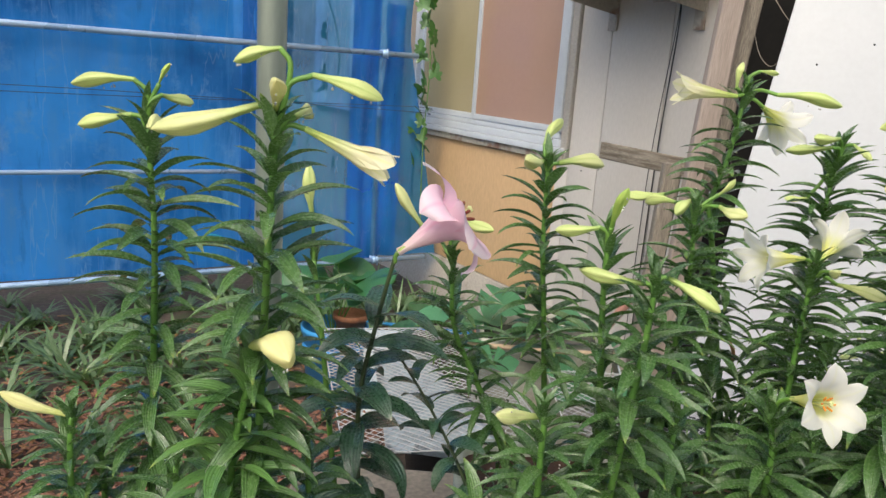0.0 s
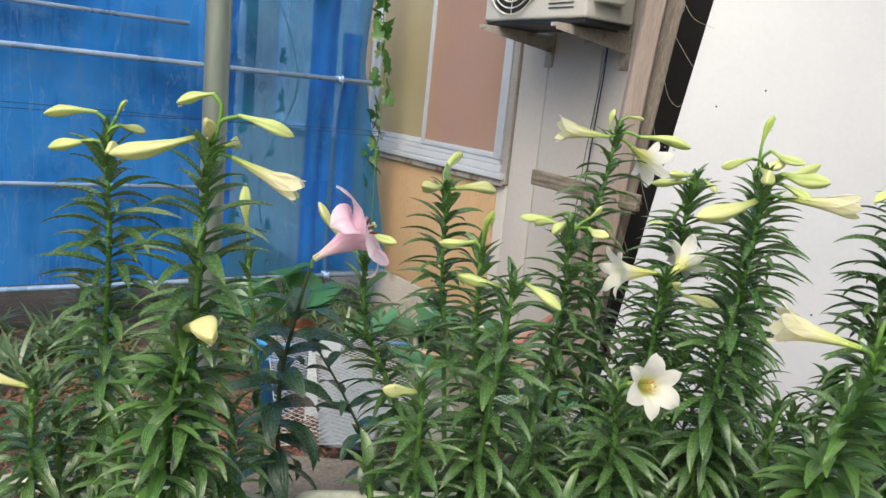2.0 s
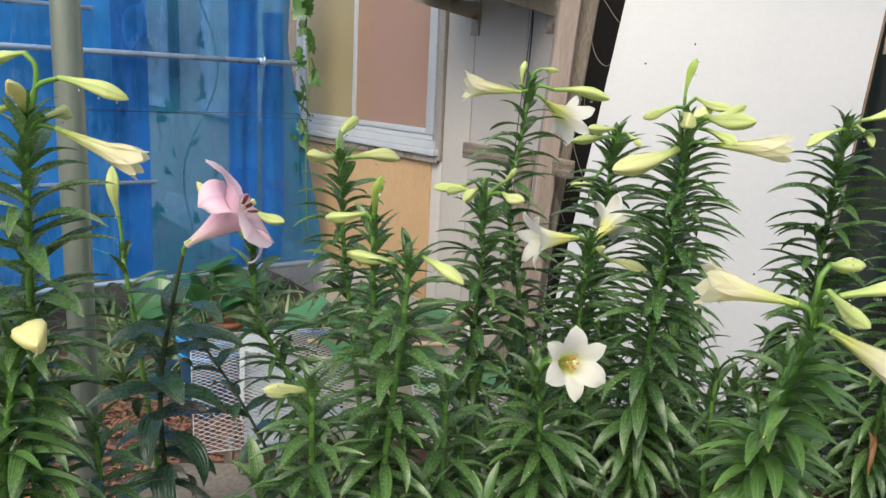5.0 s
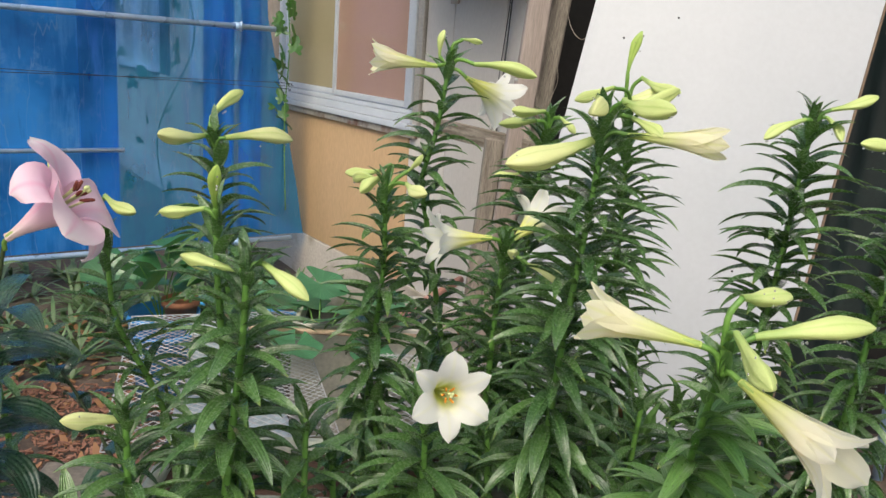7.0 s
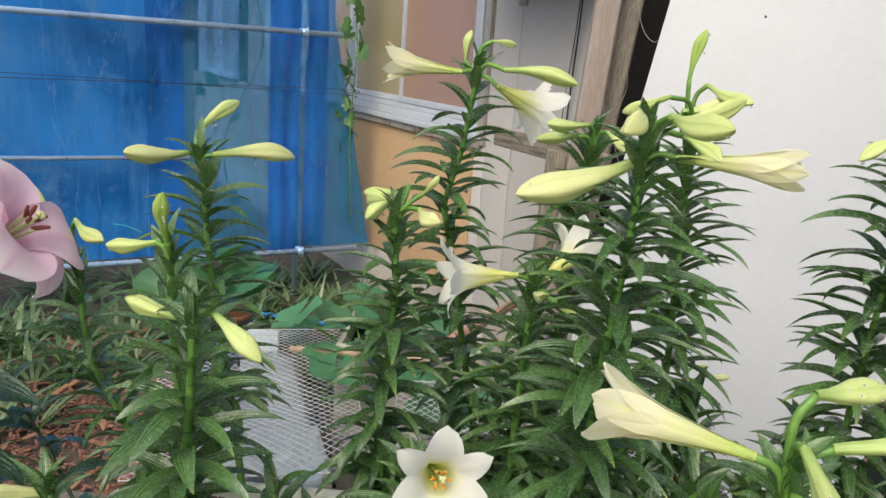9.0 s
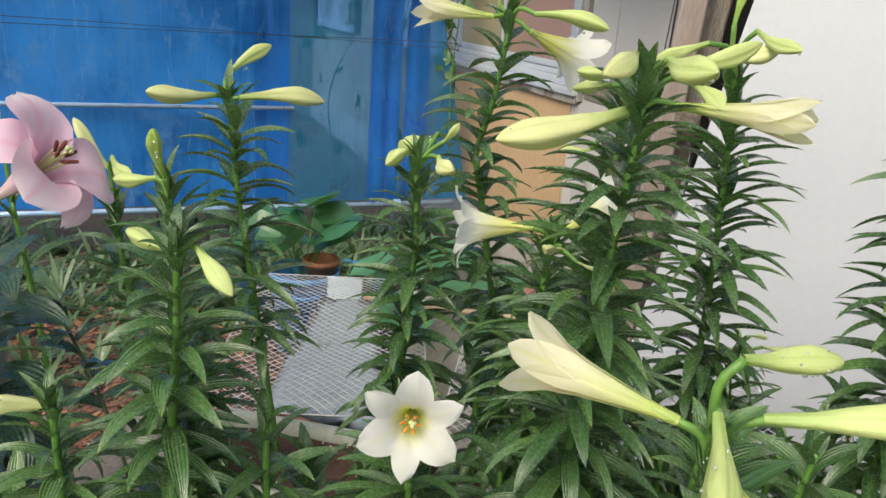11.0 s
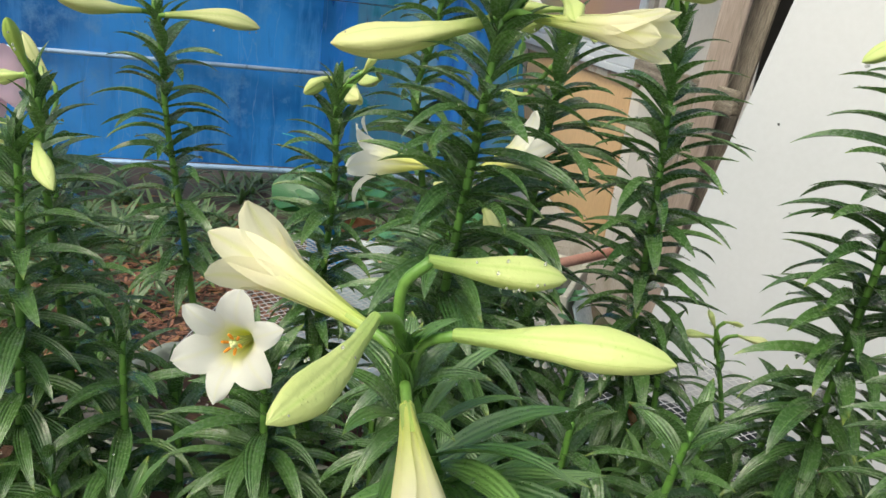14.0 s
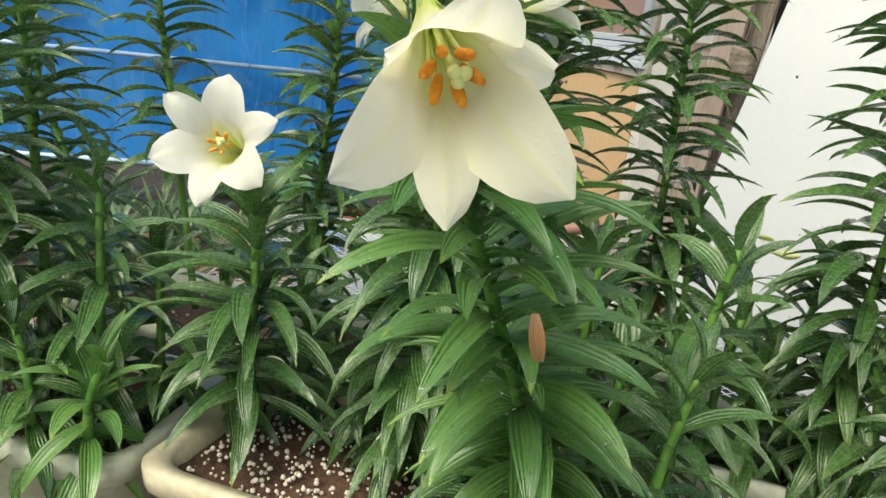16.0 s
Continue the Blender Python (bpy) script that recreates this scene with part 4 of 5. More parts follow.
def bud_mesh(seed, ratio=0.1):
    """A closed six-ribbed bud of unit length along z."""
    rows = []
    n, sides = 20, 24
    shape = ((0, 0.32), (0.06, 0.36), (0.25, 0.46), (0.45, 0.74), (0.60, 0.94), (0.71, 1.0), (0.82, 0.84), (0.91, 0.56), (0.97, 0.32), (1.0, 0.03))
    for i in range(n + 1):
        t = i / n
        r = ratio * between(shape, t)
        row = []
        for j in range(sides + 1):
            a = 2 * math.pi * j / sides
            k = 1 + 0.17 * math.cos(3 * a + 0.25 * math.sin(7 * t + seed)) * min(1, t * 2) + 0.06 * math.cos(6 * a + 1) + 0.035 * math.sin(9 * t + seed + 2 * math.cos(a)) + 0.07 * noise.noise((2.4 * math.cos(a), 2.4 * math.sin(a), 6 * t + seed))
            row.append((r * k * math.cos(a) + 0.05 * math.sin(t * math.pi) * math.sin(seed), r * k * math.sin(a) + 0.04 * math.sin(t * math.pi), t))
        rows.append(row)
    bm = sheet(rows)
    layer = bm.loops.layers.uv.verify()
    for f in bm.faces:
        for loop in f.loops:
            loop[layer].uv.x = (loop[layer].uv.x * 3) % 1.0
    bmesh.ops.remove_doubles(bm, verts=bm.verts[:], dist=1e-5)
    return bm


BUDS = [[stored("bud", bud_mesh(seed), m) for seed in (0.3, 1.9, 4.0)] for m in M_BUD]


def petal_line(openness, end=None, n=18, funnel=0.0, start=None):
    """The middle line of a petal of unit length: radius, height and slope from the flower's axis; end: its slope at the tip."""
    slim = radians(funnel or 7 + 8 * openness)
    start = 0.62 - 0.10 * openness if start is None else start
    last = radians(17 + 98 * openness ** 1.1 if end is None else end)
    r, z, line = 0.0, 0.0, []
    for i in range(n + 1):
        t = i / n
        grow = max(0.0, (t - start) / (1 - start))
        slope = slim * min(1.0, 0.45 + 2.2 * t) + (last - slim) * grow ** 1.25
        line.append((r, z, slope))
        r, z = r + math.sin(slope) / n, z + math.cos(slope) / n
    return line


def petal(turn, openness, length, wide, inner, seed, end=None, n=18, cols=10, funnel=0.0, start=None):
    """One petal of a trumpet whose axis is z."""
    g = random.Random(seed)
    if end is None:
        end = 17 + 98 * openness ** 1.1
    line = petal_line(openness, end + g.uniform(-9, 9), n, funnel, start)
    width = ((0, 0.0046), (0.28, 0.0092), (0.5, 0.0160), (0.67, 0.0200), (0.8, 0.0184), (0.9, 0.0138), (0.96, 0.0088), (0.99, 0.0042), (1.0, 0.0012))
    rows = []
    for i, (r, z, slope) in enumerate(line):
        t = i / n
        r, z = 0.0046 + r * length - (0.0014 if inner else 0.0), z * length
        w = between(width, t) * wide * (1.14 if inner else 0.84)
        far = max(0.0, (t - 0.55) / 0.45)
        rho = max(r * 1.05, 0.006) + 0.03 * far
        row = []
        for j in range(cols + 1):
            s = 2 * j / cols - 1
            a = max(-1.45, min(1.45, s * w / rho))
            ruffle = 0.0042 * max(0, t - 0.4) * abs(s) ** 2 * math.sin(12 * t + 2.5 * s + seed) * (0.6 + openness)
            bend = -rho * (1 - math.cos(a)) * (1 - 1.35 * far * (0.4 + 0.6 * openness)) + ruffle - 0.0024 * math.exp(-(s * 4.5) ** 2) * (1 - 0.75 * t)
            out, up, side = r + bend * math.cos(slope), z - bend * math.sin(slope), rho * math.sin(a)
            row.append((out * math.cos(turn) - side * math.sin(turn), out * math.sin(turn) + side * math.cos(turn), up))
        rows.append(row)
    return sheet(rows)


FLOWERS = {}


def flower_meshes(openness, material, length=0.16, wide=1.0, anther=M_ANTHER, ends=(None,) * 6, funnel=0.0, start=None, stamen=1.0, short=(1, 1, 1, 1, 1, 1), pollen=1.0):
    """The meshes of one flower: its tube, petals, stamens and pistil."""
    key = (round(openness, 2), material.name, ends, stamen, wide, short)
    if key in FLOWERS:
        return FLOWERS[key]
    pieces = [("petal", stored("petal", petal(radians(60 * k), openness, length * short[k], wide, k % 2, 11 * k + int(openness * 50), ends[k], funnel=funnel, start=start), material)) for k in range(6)]
    for k in range(6):
        a = radians(60 * k + 30)
        bm = tube([(0.002 * math.cos(a), 0.002 * math.sin(a), 0.01), (0.006 * math.cos(a), 0.006 * math.sin(a), 0.07), (0.013 * stamen * math.cos(a), 0.013 * stamen * math.sin(a), 0.114 * length / 0.16 * (0.55 + 0.45 * stamen))], 0.0011, 6, 8)
        pieces.append(("filament", stored("filament", bm, M_PISTIL)))
        bm = bmesh.new()
        tip = Vector((0.0135 * stamen * math.cos(a), 0.0135 * stamen * math.sin(a), 0.115 * length / 0.16 * (0.55 + 0.45 * stamen)))
        tilt = Vector((0.35 * math.cos(a), 0.35 * math.sin(a), 0.9 if openness < 0.9 else 0.5)).normalized()
        half = 0.008 * min(1, 0.25 + 0.75 * stamen) * pollen
        line = [tip - tilt * half, tip, tip + tilt * half]
        tube(line, (0.0016 * half / 0.008, 0.0016 * half / 0.008), 8, 6, bm)
        for v in bm.verts:
            d = (v.co - tip).dot(tilt) / (half * 1.06)
            v.co += (v.co - tip - tilt * (v.co - tip).dot(tilt)) * 0.7 * max(0, 1 - d * d)
        pieces.append(("anther", stored("anther", bm, anther)))
    bm = tube([(0, 0, 0.01), (0.001, 0, 0.07), (0.003, 0, 0.122 * length / 0.16 * (0.55 + 0.45 * stamen))], (0.0016, 0.002), 8, 8)
    for k in range(3):
        bmesh.ops.create_uvsphere(bm, u_segments=8, v_segments=6, radius=0.0034, matrix=pose(0.003 + 0.0026 * math.cos(2.1 * k), 0.0026 * math.sin(2.1 * k), 0.123 * length / 0.16 * (0.55 + 0.45 * stamen)))
    pieces.append(("pistil", stored("pistil", bm, M_PISTIL)))
    tube_data = stored("flower", lathe([(0.0, -0.001), (0.0035, 0.0), (0.0052, 0.003), (0.0056, 0.012), (0.006, 0.024), (0.0052, 0.026)], 14), M_TUBE)
    FLOWERS[key] = (tube_data, pieces)
    return FLOWERS[key]


DROP = stored("water_drop", lathe([(0.0, -0.0024), (0.0013, -0.0019), (0.0016, -0.001), (0.0012, 0.0), (0.0004, 0.0012), (0.0, 0.0016)], 10), M_DROP)
lily_count = [0]


def lily(label, points, leaf=0.115, step=0.0046, shapes=None, stem=M_STEM, thick=0.0062, top_leaf=0.55, low=0.0, droop=0.0, wide=1.08, bare=0.002, gaps=(), bracts=5, bract_wide=1.5):
    """A lily from the top of its leafy stem down to the soil."""
    lily_count[0] += 1
    g = random.Random(100 + lily_count[0])
    base = Vector(points[-1])
    ob = empty("lily", base)
    tagged(ob, label, "lily", "lilies in the planters")
    local = [Vector(p) - base for p in points]
    local[-1].z -= 0.02
    part("stem", tube([*local], (thick * 0.62, thick), 10, 24), stem, ob)
    ob["top"] = tuple(local[0])
    line = smooth_path(local, 60)
    reach = [0.0]
    for a, b in zip(line, line[1:]):
        reach.append(reach[-1] + (b - a).length)
    whole, turn, d = reach[-1], g.uniform(0, 360), bare
    while d < whole - 0.03 - low:
        k = min(range(61), key=lambda i: abs(reach[i] - d))
        h = 1 - d / whole
        size = leaf * (top_leaf + (1 - top_leaf) * min(1, d / 0.11)) * (0.75 + 0.25 * min(1, h / 0.25)) * g.uniform(0.85, 1.15)
        lift = (48 * max(0, 1 - d / 0.09) + 18 * h - 12 - 24 * max(0, 0.5 - h) / 0.5) + g.uniform(-13, 13) - droop * min(1, d / 0.08)
        pool = shapes or LEAVES
        pick = g.choice((0, 1, 3, 6, 4) if h > 0.45 else (0, 1, 2, 4, 5, 7))
        data = LEAVES_DRY[0] if h < 0.35 and g.random() < 0.012 else pool[pick]
        m = Matrix.Translation(line[k]) @ pose(0, 0, 0, g.uniform(-16, 16), -lift, turn) @ Matrix.Diagonal((size, size * wide * g.uniform(0.95, 1.25) * (1 + 0.45 * max(0, 1 - d / 0.13)), size, 1))
        if not any(d < deep and abs((turn - centre + 180) % 360 - 180) < half for centre, half, deep in gaps):
            part("leaf", data, None, ob, m=m)
        turn += 137.5 + g.uniform(-14, 14)
        d += step * (0.8 + 0.5 * h) * g.uniform(0.75, 1.25)
    for k in range(bracts):
        size = leaf * g.uniform(0.32, 0.58)
        part("bract", (shapes or LEAVES)[g.choice((0, 1, 3))], None, ob, m=Matrix.Translation(line[0] + Vector((0, 0, -0.022 * g.random()))) @ pose(0, 0, 0, g.uniform(-14, 14), -g.uniform(52, 80), turn + 137.5 * k) @ Matrix.Diagonal((size, size * bract_wide, size, 1)))
    return ob


def stalk(plant, place, way):
    """The short green stalk from the stem's top to a bud or flower."""
    top = Vector(plant["top"])
    start = top + Vector((0, 0, -0.012))
    gap = (place - start).length
    mid = start.lerp(place, 0.55) + Vector((0, 0, 0.17 * gap)) - way * 0.13 * gap
    part("stalk", tube([start, mid, place + way * 0.002], (0.0034, 0.0036), 8, 10), M_STALK, plant)


def bud(plant, base, tip, tone=0.3, size=0.0, fat=1.0, wet=4):
    """A closed bud; tone: from green (0) to pale cream (1)."""
    g = random.Random(int(1000 * (base[0] + tip[2] * 7 + tip[0] * 3)))
    origin = plant.matrix_basis.translation
    base, tip = Vector(base) - origin, Vector(tip) - origin
    way = tip - base
    length = max(way.length, size)
    way.normalize()
    kind = min(3, int(tone * 3 + 0.5))
    thick = length * fat * (0.98 if tone > 0.15 else 0.8) * min(1.35, max(1.0, 0.1 / length))
    m = aim(base, base + way, g.uniform(0, 360)) @ Matrix.Diagonal((thick, thick, length, 1))
    ob = part("bud", BUDS[kind][g.randrange(3)], None, plant, m=m)
    stalk(plant, base, way)
    across = way.cross(Vector((0, 0, 1))).normalized()
    over = across.cross(way)
    for k in range(wet):
        t, a = g.uniform(0.3, 0.97), g.uniform(0, 6.283) if k > 2 else -1.57
        r = 0.1 * thick * (0.45 + 0.5 * min(1, t / 0.6) if t < 0.75 else 0.95 - 2.2 * (t - 0.75))
        spot = base + way * length * t + (across * math.cos(a) + over * math.sin(a)) * r
        part("water_drop", DROP, None, plant, m=Matrix.Translation(spot) @ Matrix.Scale(g.uniform(0.7, 1.2) if k < 3 else g.uniform(0.35, 0.7), 4))
    return ob


def flower(plant, base, mouth, openness=0.5, material=None, roll=None, size=1.0, **kinds):
    """An open flower whose trumpet runs from base to mouth."""
    g = random.Random(int(1000 * (base[0] + mouth[2] * 7)))
    material = material or (M_PETAL_OPEN if openness > 0.7 else M_PETAL_CREAM if openness > 0.4 else M_PETAL)
    origin = plant.matrix_basis.translation
    base, mouth = Vector(base) - origin, Vector(mouth) - origin
    way = (mouth - base).normalized()
    scale = (mouth - base).length / (kinds.get("length", 0.16) * max(z for _, z, _ in petal_line(openness))) * size
    if "wide" not in kinds:
        kinds["wide"] = 1.15 if openness > 0.95 else 1.0
    data, pieces = flower_meshes(openness, material, **kinds)
    ob = part("flower", data, None, plant, m=aim(base, base + way, g.uniform(0, 360) if roll is None else roll) @ Matrix.Scale(scale, 4))
    for name, mesh in pieces:
        part(name, mesh, None, ob)
    stalk(plant, base, way)
    return ob


lily_a = lily("tall white trumpet lily with green buds and dark leaves", [(-0.381, 1.120, 1.459), (-0.373, 1.120, 1.293), (-0.377, 1.120, 1.110), (-0.384, 1.120, 0.800)], leaf=0.115, step=0.0046, wide=1.28)
bud(lily_a, (-0.397, 1.120, 1.518), (-0.490, 1.120, 1.506), tone=0.2)
bud(lily_a, (-0.402, 1.120, 1.469), (-0.482, 1.120, 1.448), tone=0.35)
bud(lily_a, (-0.364, 1.120, 1.512), (-0.347, 1.120, 1.544), tone=0.1)
bud(lily_a, (-0.361, 1.120, 1.499), (-0.331, 1.170, 1.488), tone=0.2)
bud(lily_a, (-0.366, 1.120, 1.466), (-0.340, 1.030, 1.461), tone=0.8, size=0.09)
lily_b = lily("tall white trumpet lily with green buds and dark leaves", [(-0.159, 0.970, 1.480), (-0.166, 0.970, 1.345), (-0.171, 0.970, 1.185), (-0.183, 0.970, 0.800)], leaf=0.115, step=0.0046, wide=1.28)
bud(lily_b, (-0.154, 0.970, 1.573), (-0.213, 0.970, 1.553), tone=0.2)
bud(lily_b, (-0.181, 0.970, 1.504), (-0.315, 0.970, 1.465), tone=0.75)
bud(lily_b, (-0.161, 0.970, 1.498), (-0.146, 0.910, 1.524), tone=0.85, size=0.1)
bud(lily_b, (-0.117, 0.970, 1.544), (-0.029, 0.970, 1.520), tone=0.2)
bud(lily_b, (-0.137, 0.970, 1.492), (-0.140, 1.040, 1.492), tone=0.8, size=0.09)
flower(lily_b, (-0.124, 0.970, 1.479), (-0.014, 0.970, 1.434), openness=0.06)
lily_c = lily("lower white lily with one pale swollen bud and broad green leaves", [(-0.172, 0.930, 1.189), (-0.195, 0.930, 1.069), (-0.205, 0.930, 0.955), (-0.219, 0.930, 0.800)], leaf=0.112, step=0.0046, wide=1.2, shapes=LEAVES_BRIGHT)
bud(lily_c, (-0.173, 0.930, 1.206), (-0.107, 0.840, 1.226), tone=0.9, size=0.108, fat=1.75)
lily_t = lily("lily with one pale bud at the end of the planter", [(-0.466, 1.040, 1.034), (-0.471, 1.040, 0.975), (-0.471, 1.040, 0.901), (-0.471, 1.040, 0.800)], leaf=0.1, step=0.0046, wide=1.2)
bud(lily_t, (-0.471, 1.040, 1.036), (-0.571, 1.040, 1.064), tone=0.85)
lily_f = lily("slender lily with one upright pale green bud", [(-0.194, 1.430, 1.195), (-0.178, 1.430, 1.084), (-0.166, 1.430, 0.983), (-0.119, 1.430, 0.585)], leaf=0.1, step=0.014, wide=1.05)
bud(lily_f, (-0.199, 1.430, 1.277), (-0.209, 1.430, 1.377), tone=0.35, fat=1.15)
lily_e = lily("lily with two green buds beside the pink lily", [(0.068, 1.340, 1.240), (0.081, 1.340, 1.112), (0.135, 1.340, 0.999), (0.230, 1.340, 0.800)], leaf=0.1, step=0.0048, wide=1.05)
bud(lily_e, (0.072, 1.332, 1.320), (0.134, 1.286, 1.306), tone=0.2)
bud(lily_e, (0.012, 1.415, 1.275), (-0.023, 1.411, 1.324), tone=0.5, size=0.1)
lily_g = lily("tall white trumpet lily with green buds and dark leaves", [(0.226, 1.402, 1.410), (0.233, 1.410, 1.255), (0.250, 1.420, 1.110), (0.286, 1.440, 0.800)], leaf=0.105, step=0.0046, wide=1.2, low=0.2)
bud(lily_g, (0.217, 1.409, 1.443), (0.255, 1.483, 1.487), tone=0.35)
bud(lily_g, (0.213, 1.380, 1.418), (0.174, 1.267, 1.430), tone=0.6, size=0.11)
bud(lily_g, (0.243, 1.395, 1.415), (0.341, 1.489, 1.407), tone=0.7)
lily_h = lily("tall white trumpet lily with green buds and dark leaves", [(0.292, 1.120, 1.337), (0.295, 1.120, 1.244), (0.306, 1.120, 1.114), (0.333, 1.120, 0.800)], leaf=0.1, step=0.0046, wide=1.2)
bud(lily_h, (0.279, 1.119, 1.356), (0.215, 1.130, 1.345), tone=0.3)
bud(lily_h, (0.293, 1.113, 1.357), (0.303, 1.077, 1.421), tone=0.0, size=0.07)
lily_i = lily("tall white trumpet lily with green buds and dark leaves", [(0.347, 1.040, 1.300), (0.343, 1.040, 1.204), (0.331, 1.040, 1.078), (0.305, 1.040, 0.800)], leaf=0.105, step=0.0046, wide=1.2)
bud(lily_i, (0.335, 1.057, 1.293), (0.251, 1.098, 1.297), tone=0.3)
bud(lily_i, (0.365, 1.049, 1.306), (0.428, 1.006, 1.274), tone=0.3)
lily_s = lily("short lily with one pale yellow bud and narrow leaves", [(0.210, 1.000, 1.112), (0.211, 1.000, 1.032), (0.213, 1.000, 0.916), (0.215, 1.000, 0.800)], leaf=0.1, step=0.0033, wide=1.0)
bud(lily_s, (0.209, 1.015, 1.102), (0.142, 0.975, 1.118), tone=0.8, fat=1.1)
lily_j = lily("white lily with a cluster of short swollen buds", [(0.507, 1.430, 1.337), (0.513, 1.430, 1.210), (0.502, 1.430, 1.037), (0.487, 1.430, 0.800)], leaf=0.105, step=0.0033, wide=1.08)
bud(lily_j, (0.497, 1.600, 1.347), (0.423, 1.669, 1.328), tone=0.3)
bud(lily_j, (0.490, 1.500, 1.345), (0.445, 1.560, 1.333), tone=0.3)
bud(lily_j, (0.506, 1.446, 1.360), (0.466, 1.410, 1.336), tone=0.45, fat=1.3)
bud(lily_j, (0.544, 1.413, 1.356), (0.577, 1.358, 1.350), tone=0.5, fat=1.3)
bud(lily_j, (0.544, 1.432, 1.373), (0.569, 1.423, 1.406), tone=0.3)
lily_k = lily("tallest white lily, one trumpet opening and one flower hanging", [(0.611, 1.560, 1.558), (0.596, 1.560, 1.431), (0.574, 1.560, 1.336), (0.589, 1.560, 1.262), (0.683, 1.560, 0.800)], leaf=0.1, step=0.0046, wide=1.35)
flower(lily_k, (0.588, 1.537, 1.552), (0.468, 1.540, 1.560), openness=0.3)
bud(lily_k, (0.592, 1.560, 1.567), (0.595, 1.560, 1.593), tone=0.2, size=0.05)
bud(lily_k, (0.630, 1.560, 1.602), (0.669, 1.560, 1.599), tone=0.2)
bud(lily_k, (0.652, 1.510, 1.560), (0.760, 1.474, 1.547), tone=0.4)
flower(lily_k, (0.642, 1.542, 1.535), (0.722, 1.625, 1.494), openness=0.75, stamen=0.4)
lily_l = lily("tall white trumpet lily with green buds and dark leaves", [(0.800, 1.540, 1.453), (0.787, 1.540, 1.260), (0.775, 1.540, 1.000), (0.766, 1.540, 0.800)], leaf=0.122, step=0.0033, wide=1.15)
bud(lily_l, (0.773, 1.510, 1.470), (0.714, 1.583, 1.453), tone=0.3)
bud(lily_l, (0.789, 1.524, 1.487), (0.722, 1.482, 1.487), tone=0.3)
bud(lily_l, (0.819, 1.530, 1.478), (0.845, 1.500, 1.452), tone=0.3)
bud(lily_l, (0.757, 1.540, 1.368), (0.710, 1.540, 1.363), tone=0.4)
lily_v = lily("tall leafy white lily with slim green buds at its top", [(0.945, 1.520, 1.470), (0.957, 1.525, 1.280), (0.965, 1.530, 1.050), (0.974, 1.535, 0.800)], leaf=0.115, step=0.0033, wide=1.15)
bud(lily_v, (0.926, 1.503, 1.562), (0.942, 1.501, 1.639), tone=0.1)
bud(lily_v, (0.893, 1.461, 1.540), (0.826, 1.459, 1.513), tone=0.4)
bud(lily_v, (0.961, 1.531, 1.559), (1.009, 1.450, 1.539), tone=0.3)
bud(lily_v, (0.925, 1.510, 1.518), (0.956, 1.510, 1.526), tone=0.5, fat=1.3, size=0.07)
lily_m = lily("tall leafy white lily with two great pale buds", [(0.807, 1.175, 1.490), (0.798, 1.170, 1.350), (0.785, 1.170, 1.200), (0.775, 1.170, 1.000), (0.765, 1.170, 0.800)], leaf=0.112, step=0.0033, wide=1.15)
bud(lily_m, (0.792, 1.170, 1.532), (0.768, 1.090, 1.518), tone=0.6, size=0.1, fat=1.15)
bud(lily_m, (0.823, 1.149, 1.530), (0.858, 1.044, 1.528), tone=0.4, fat=1.2, size=0.1)
bud(lily_m, (0.851, 1.206, 1.507), (0.873, 1.164, 1.492), tone=0.3, size=0.07)
bud(lily_m, (0.825, 1.180, 1.520), (0.900, 1.200, 1.545), tone=0.4, size=0.1)
bud(lily_m, (0.797, 1.169, 1.477), (0.665, 1.109, 1.441), tone=0.75, fat=1.1)
flower(lily_m, (0.839, 1.168, 1.484), (0.965, 1.131, 1.484), openness=0.07, stamen=0.6)
lily_n = lily("white lily with open trumpet flowers and a small bud", [(0.718, 1.380, 1.258), (0.713, 1.380, 1.161), (0.710, 1.380, 1.028), (0.705, 1.380, 0.800)], leaf=0.105, step=0.0033)
flower(lily_n, (0.692, 1.371, 1.280), (0.610, 1.349, 1.278), openness=0.85, stamen=0.4, size=1.25)
flower(lily_n, (0.732, 1.388, 1.275), (0.780, 1.452, 1.299), openness=0.85, stamen=0.4, size=1.25)
bud(lily_n, (0.735, 1.345, 1.262), (0.718, 1.290, 1.277), tone=0.6, size=0.06)
bud(lily_n, (0.759, 1.373, 1.236), (0.810, 1.280, 1.232), tone=0.8)
lily_o = lily("short white lily with one wide open flower facing out", [(0.575, 1.140, 1.077), (0.589, 1.140, 1.025), (0.590, 1.140, 0.935), (0.592, 1.140, 0.800)], leaf=0.12, step=0.0033, low=0.03)
flower(lily_o, (0.594, 1.118, 1.116), (0.611, 1.040, 1.143), openness=1.0, stamen=0.75, size=1.13, roll=25, wide=1.3)
lily_p = lily("foremost white lily with open trumpets, fat green buds and wet leaves", [(0.872, 0.842, 1.285), (0.882, 0.885, 1.200), (0.900, 0.945, 1.100), (0.925, 1.020, 0.960), (0.945, 1.085, 0.800)], leaf=0.108, step=0.0029, wide=1.4, droop=-6, bracts=12, bract_wide=1.9, shapes=LEAVES_BRIGHT, gaps=((140, 70, 0.27), (300, 30, 0.09), (205, 40, 0.16), (0, 40, 0.05)), top_leaf=0.45, thick=0.0056)
flower(lily_p, (0.847, 0.845, 1.303), (0.728, 0.880, 1.322), openness=0.27, wide=1.1)
bud(lily_p, (0.879, 0.841, 1.358), (0.953, 0.879, 1.351), tone=0.2, fat=1.05, wet=14)
bud(lily_p, (0.864, 0.809, 1.331), (0.857, 0.712, 1.314), tone=0.25, fat=1.1, wet=14)
bud(lily_p, (0.900, 0.842, 1.316), (1.023, 0.835, 1.335), tone=0.4, wet=18)
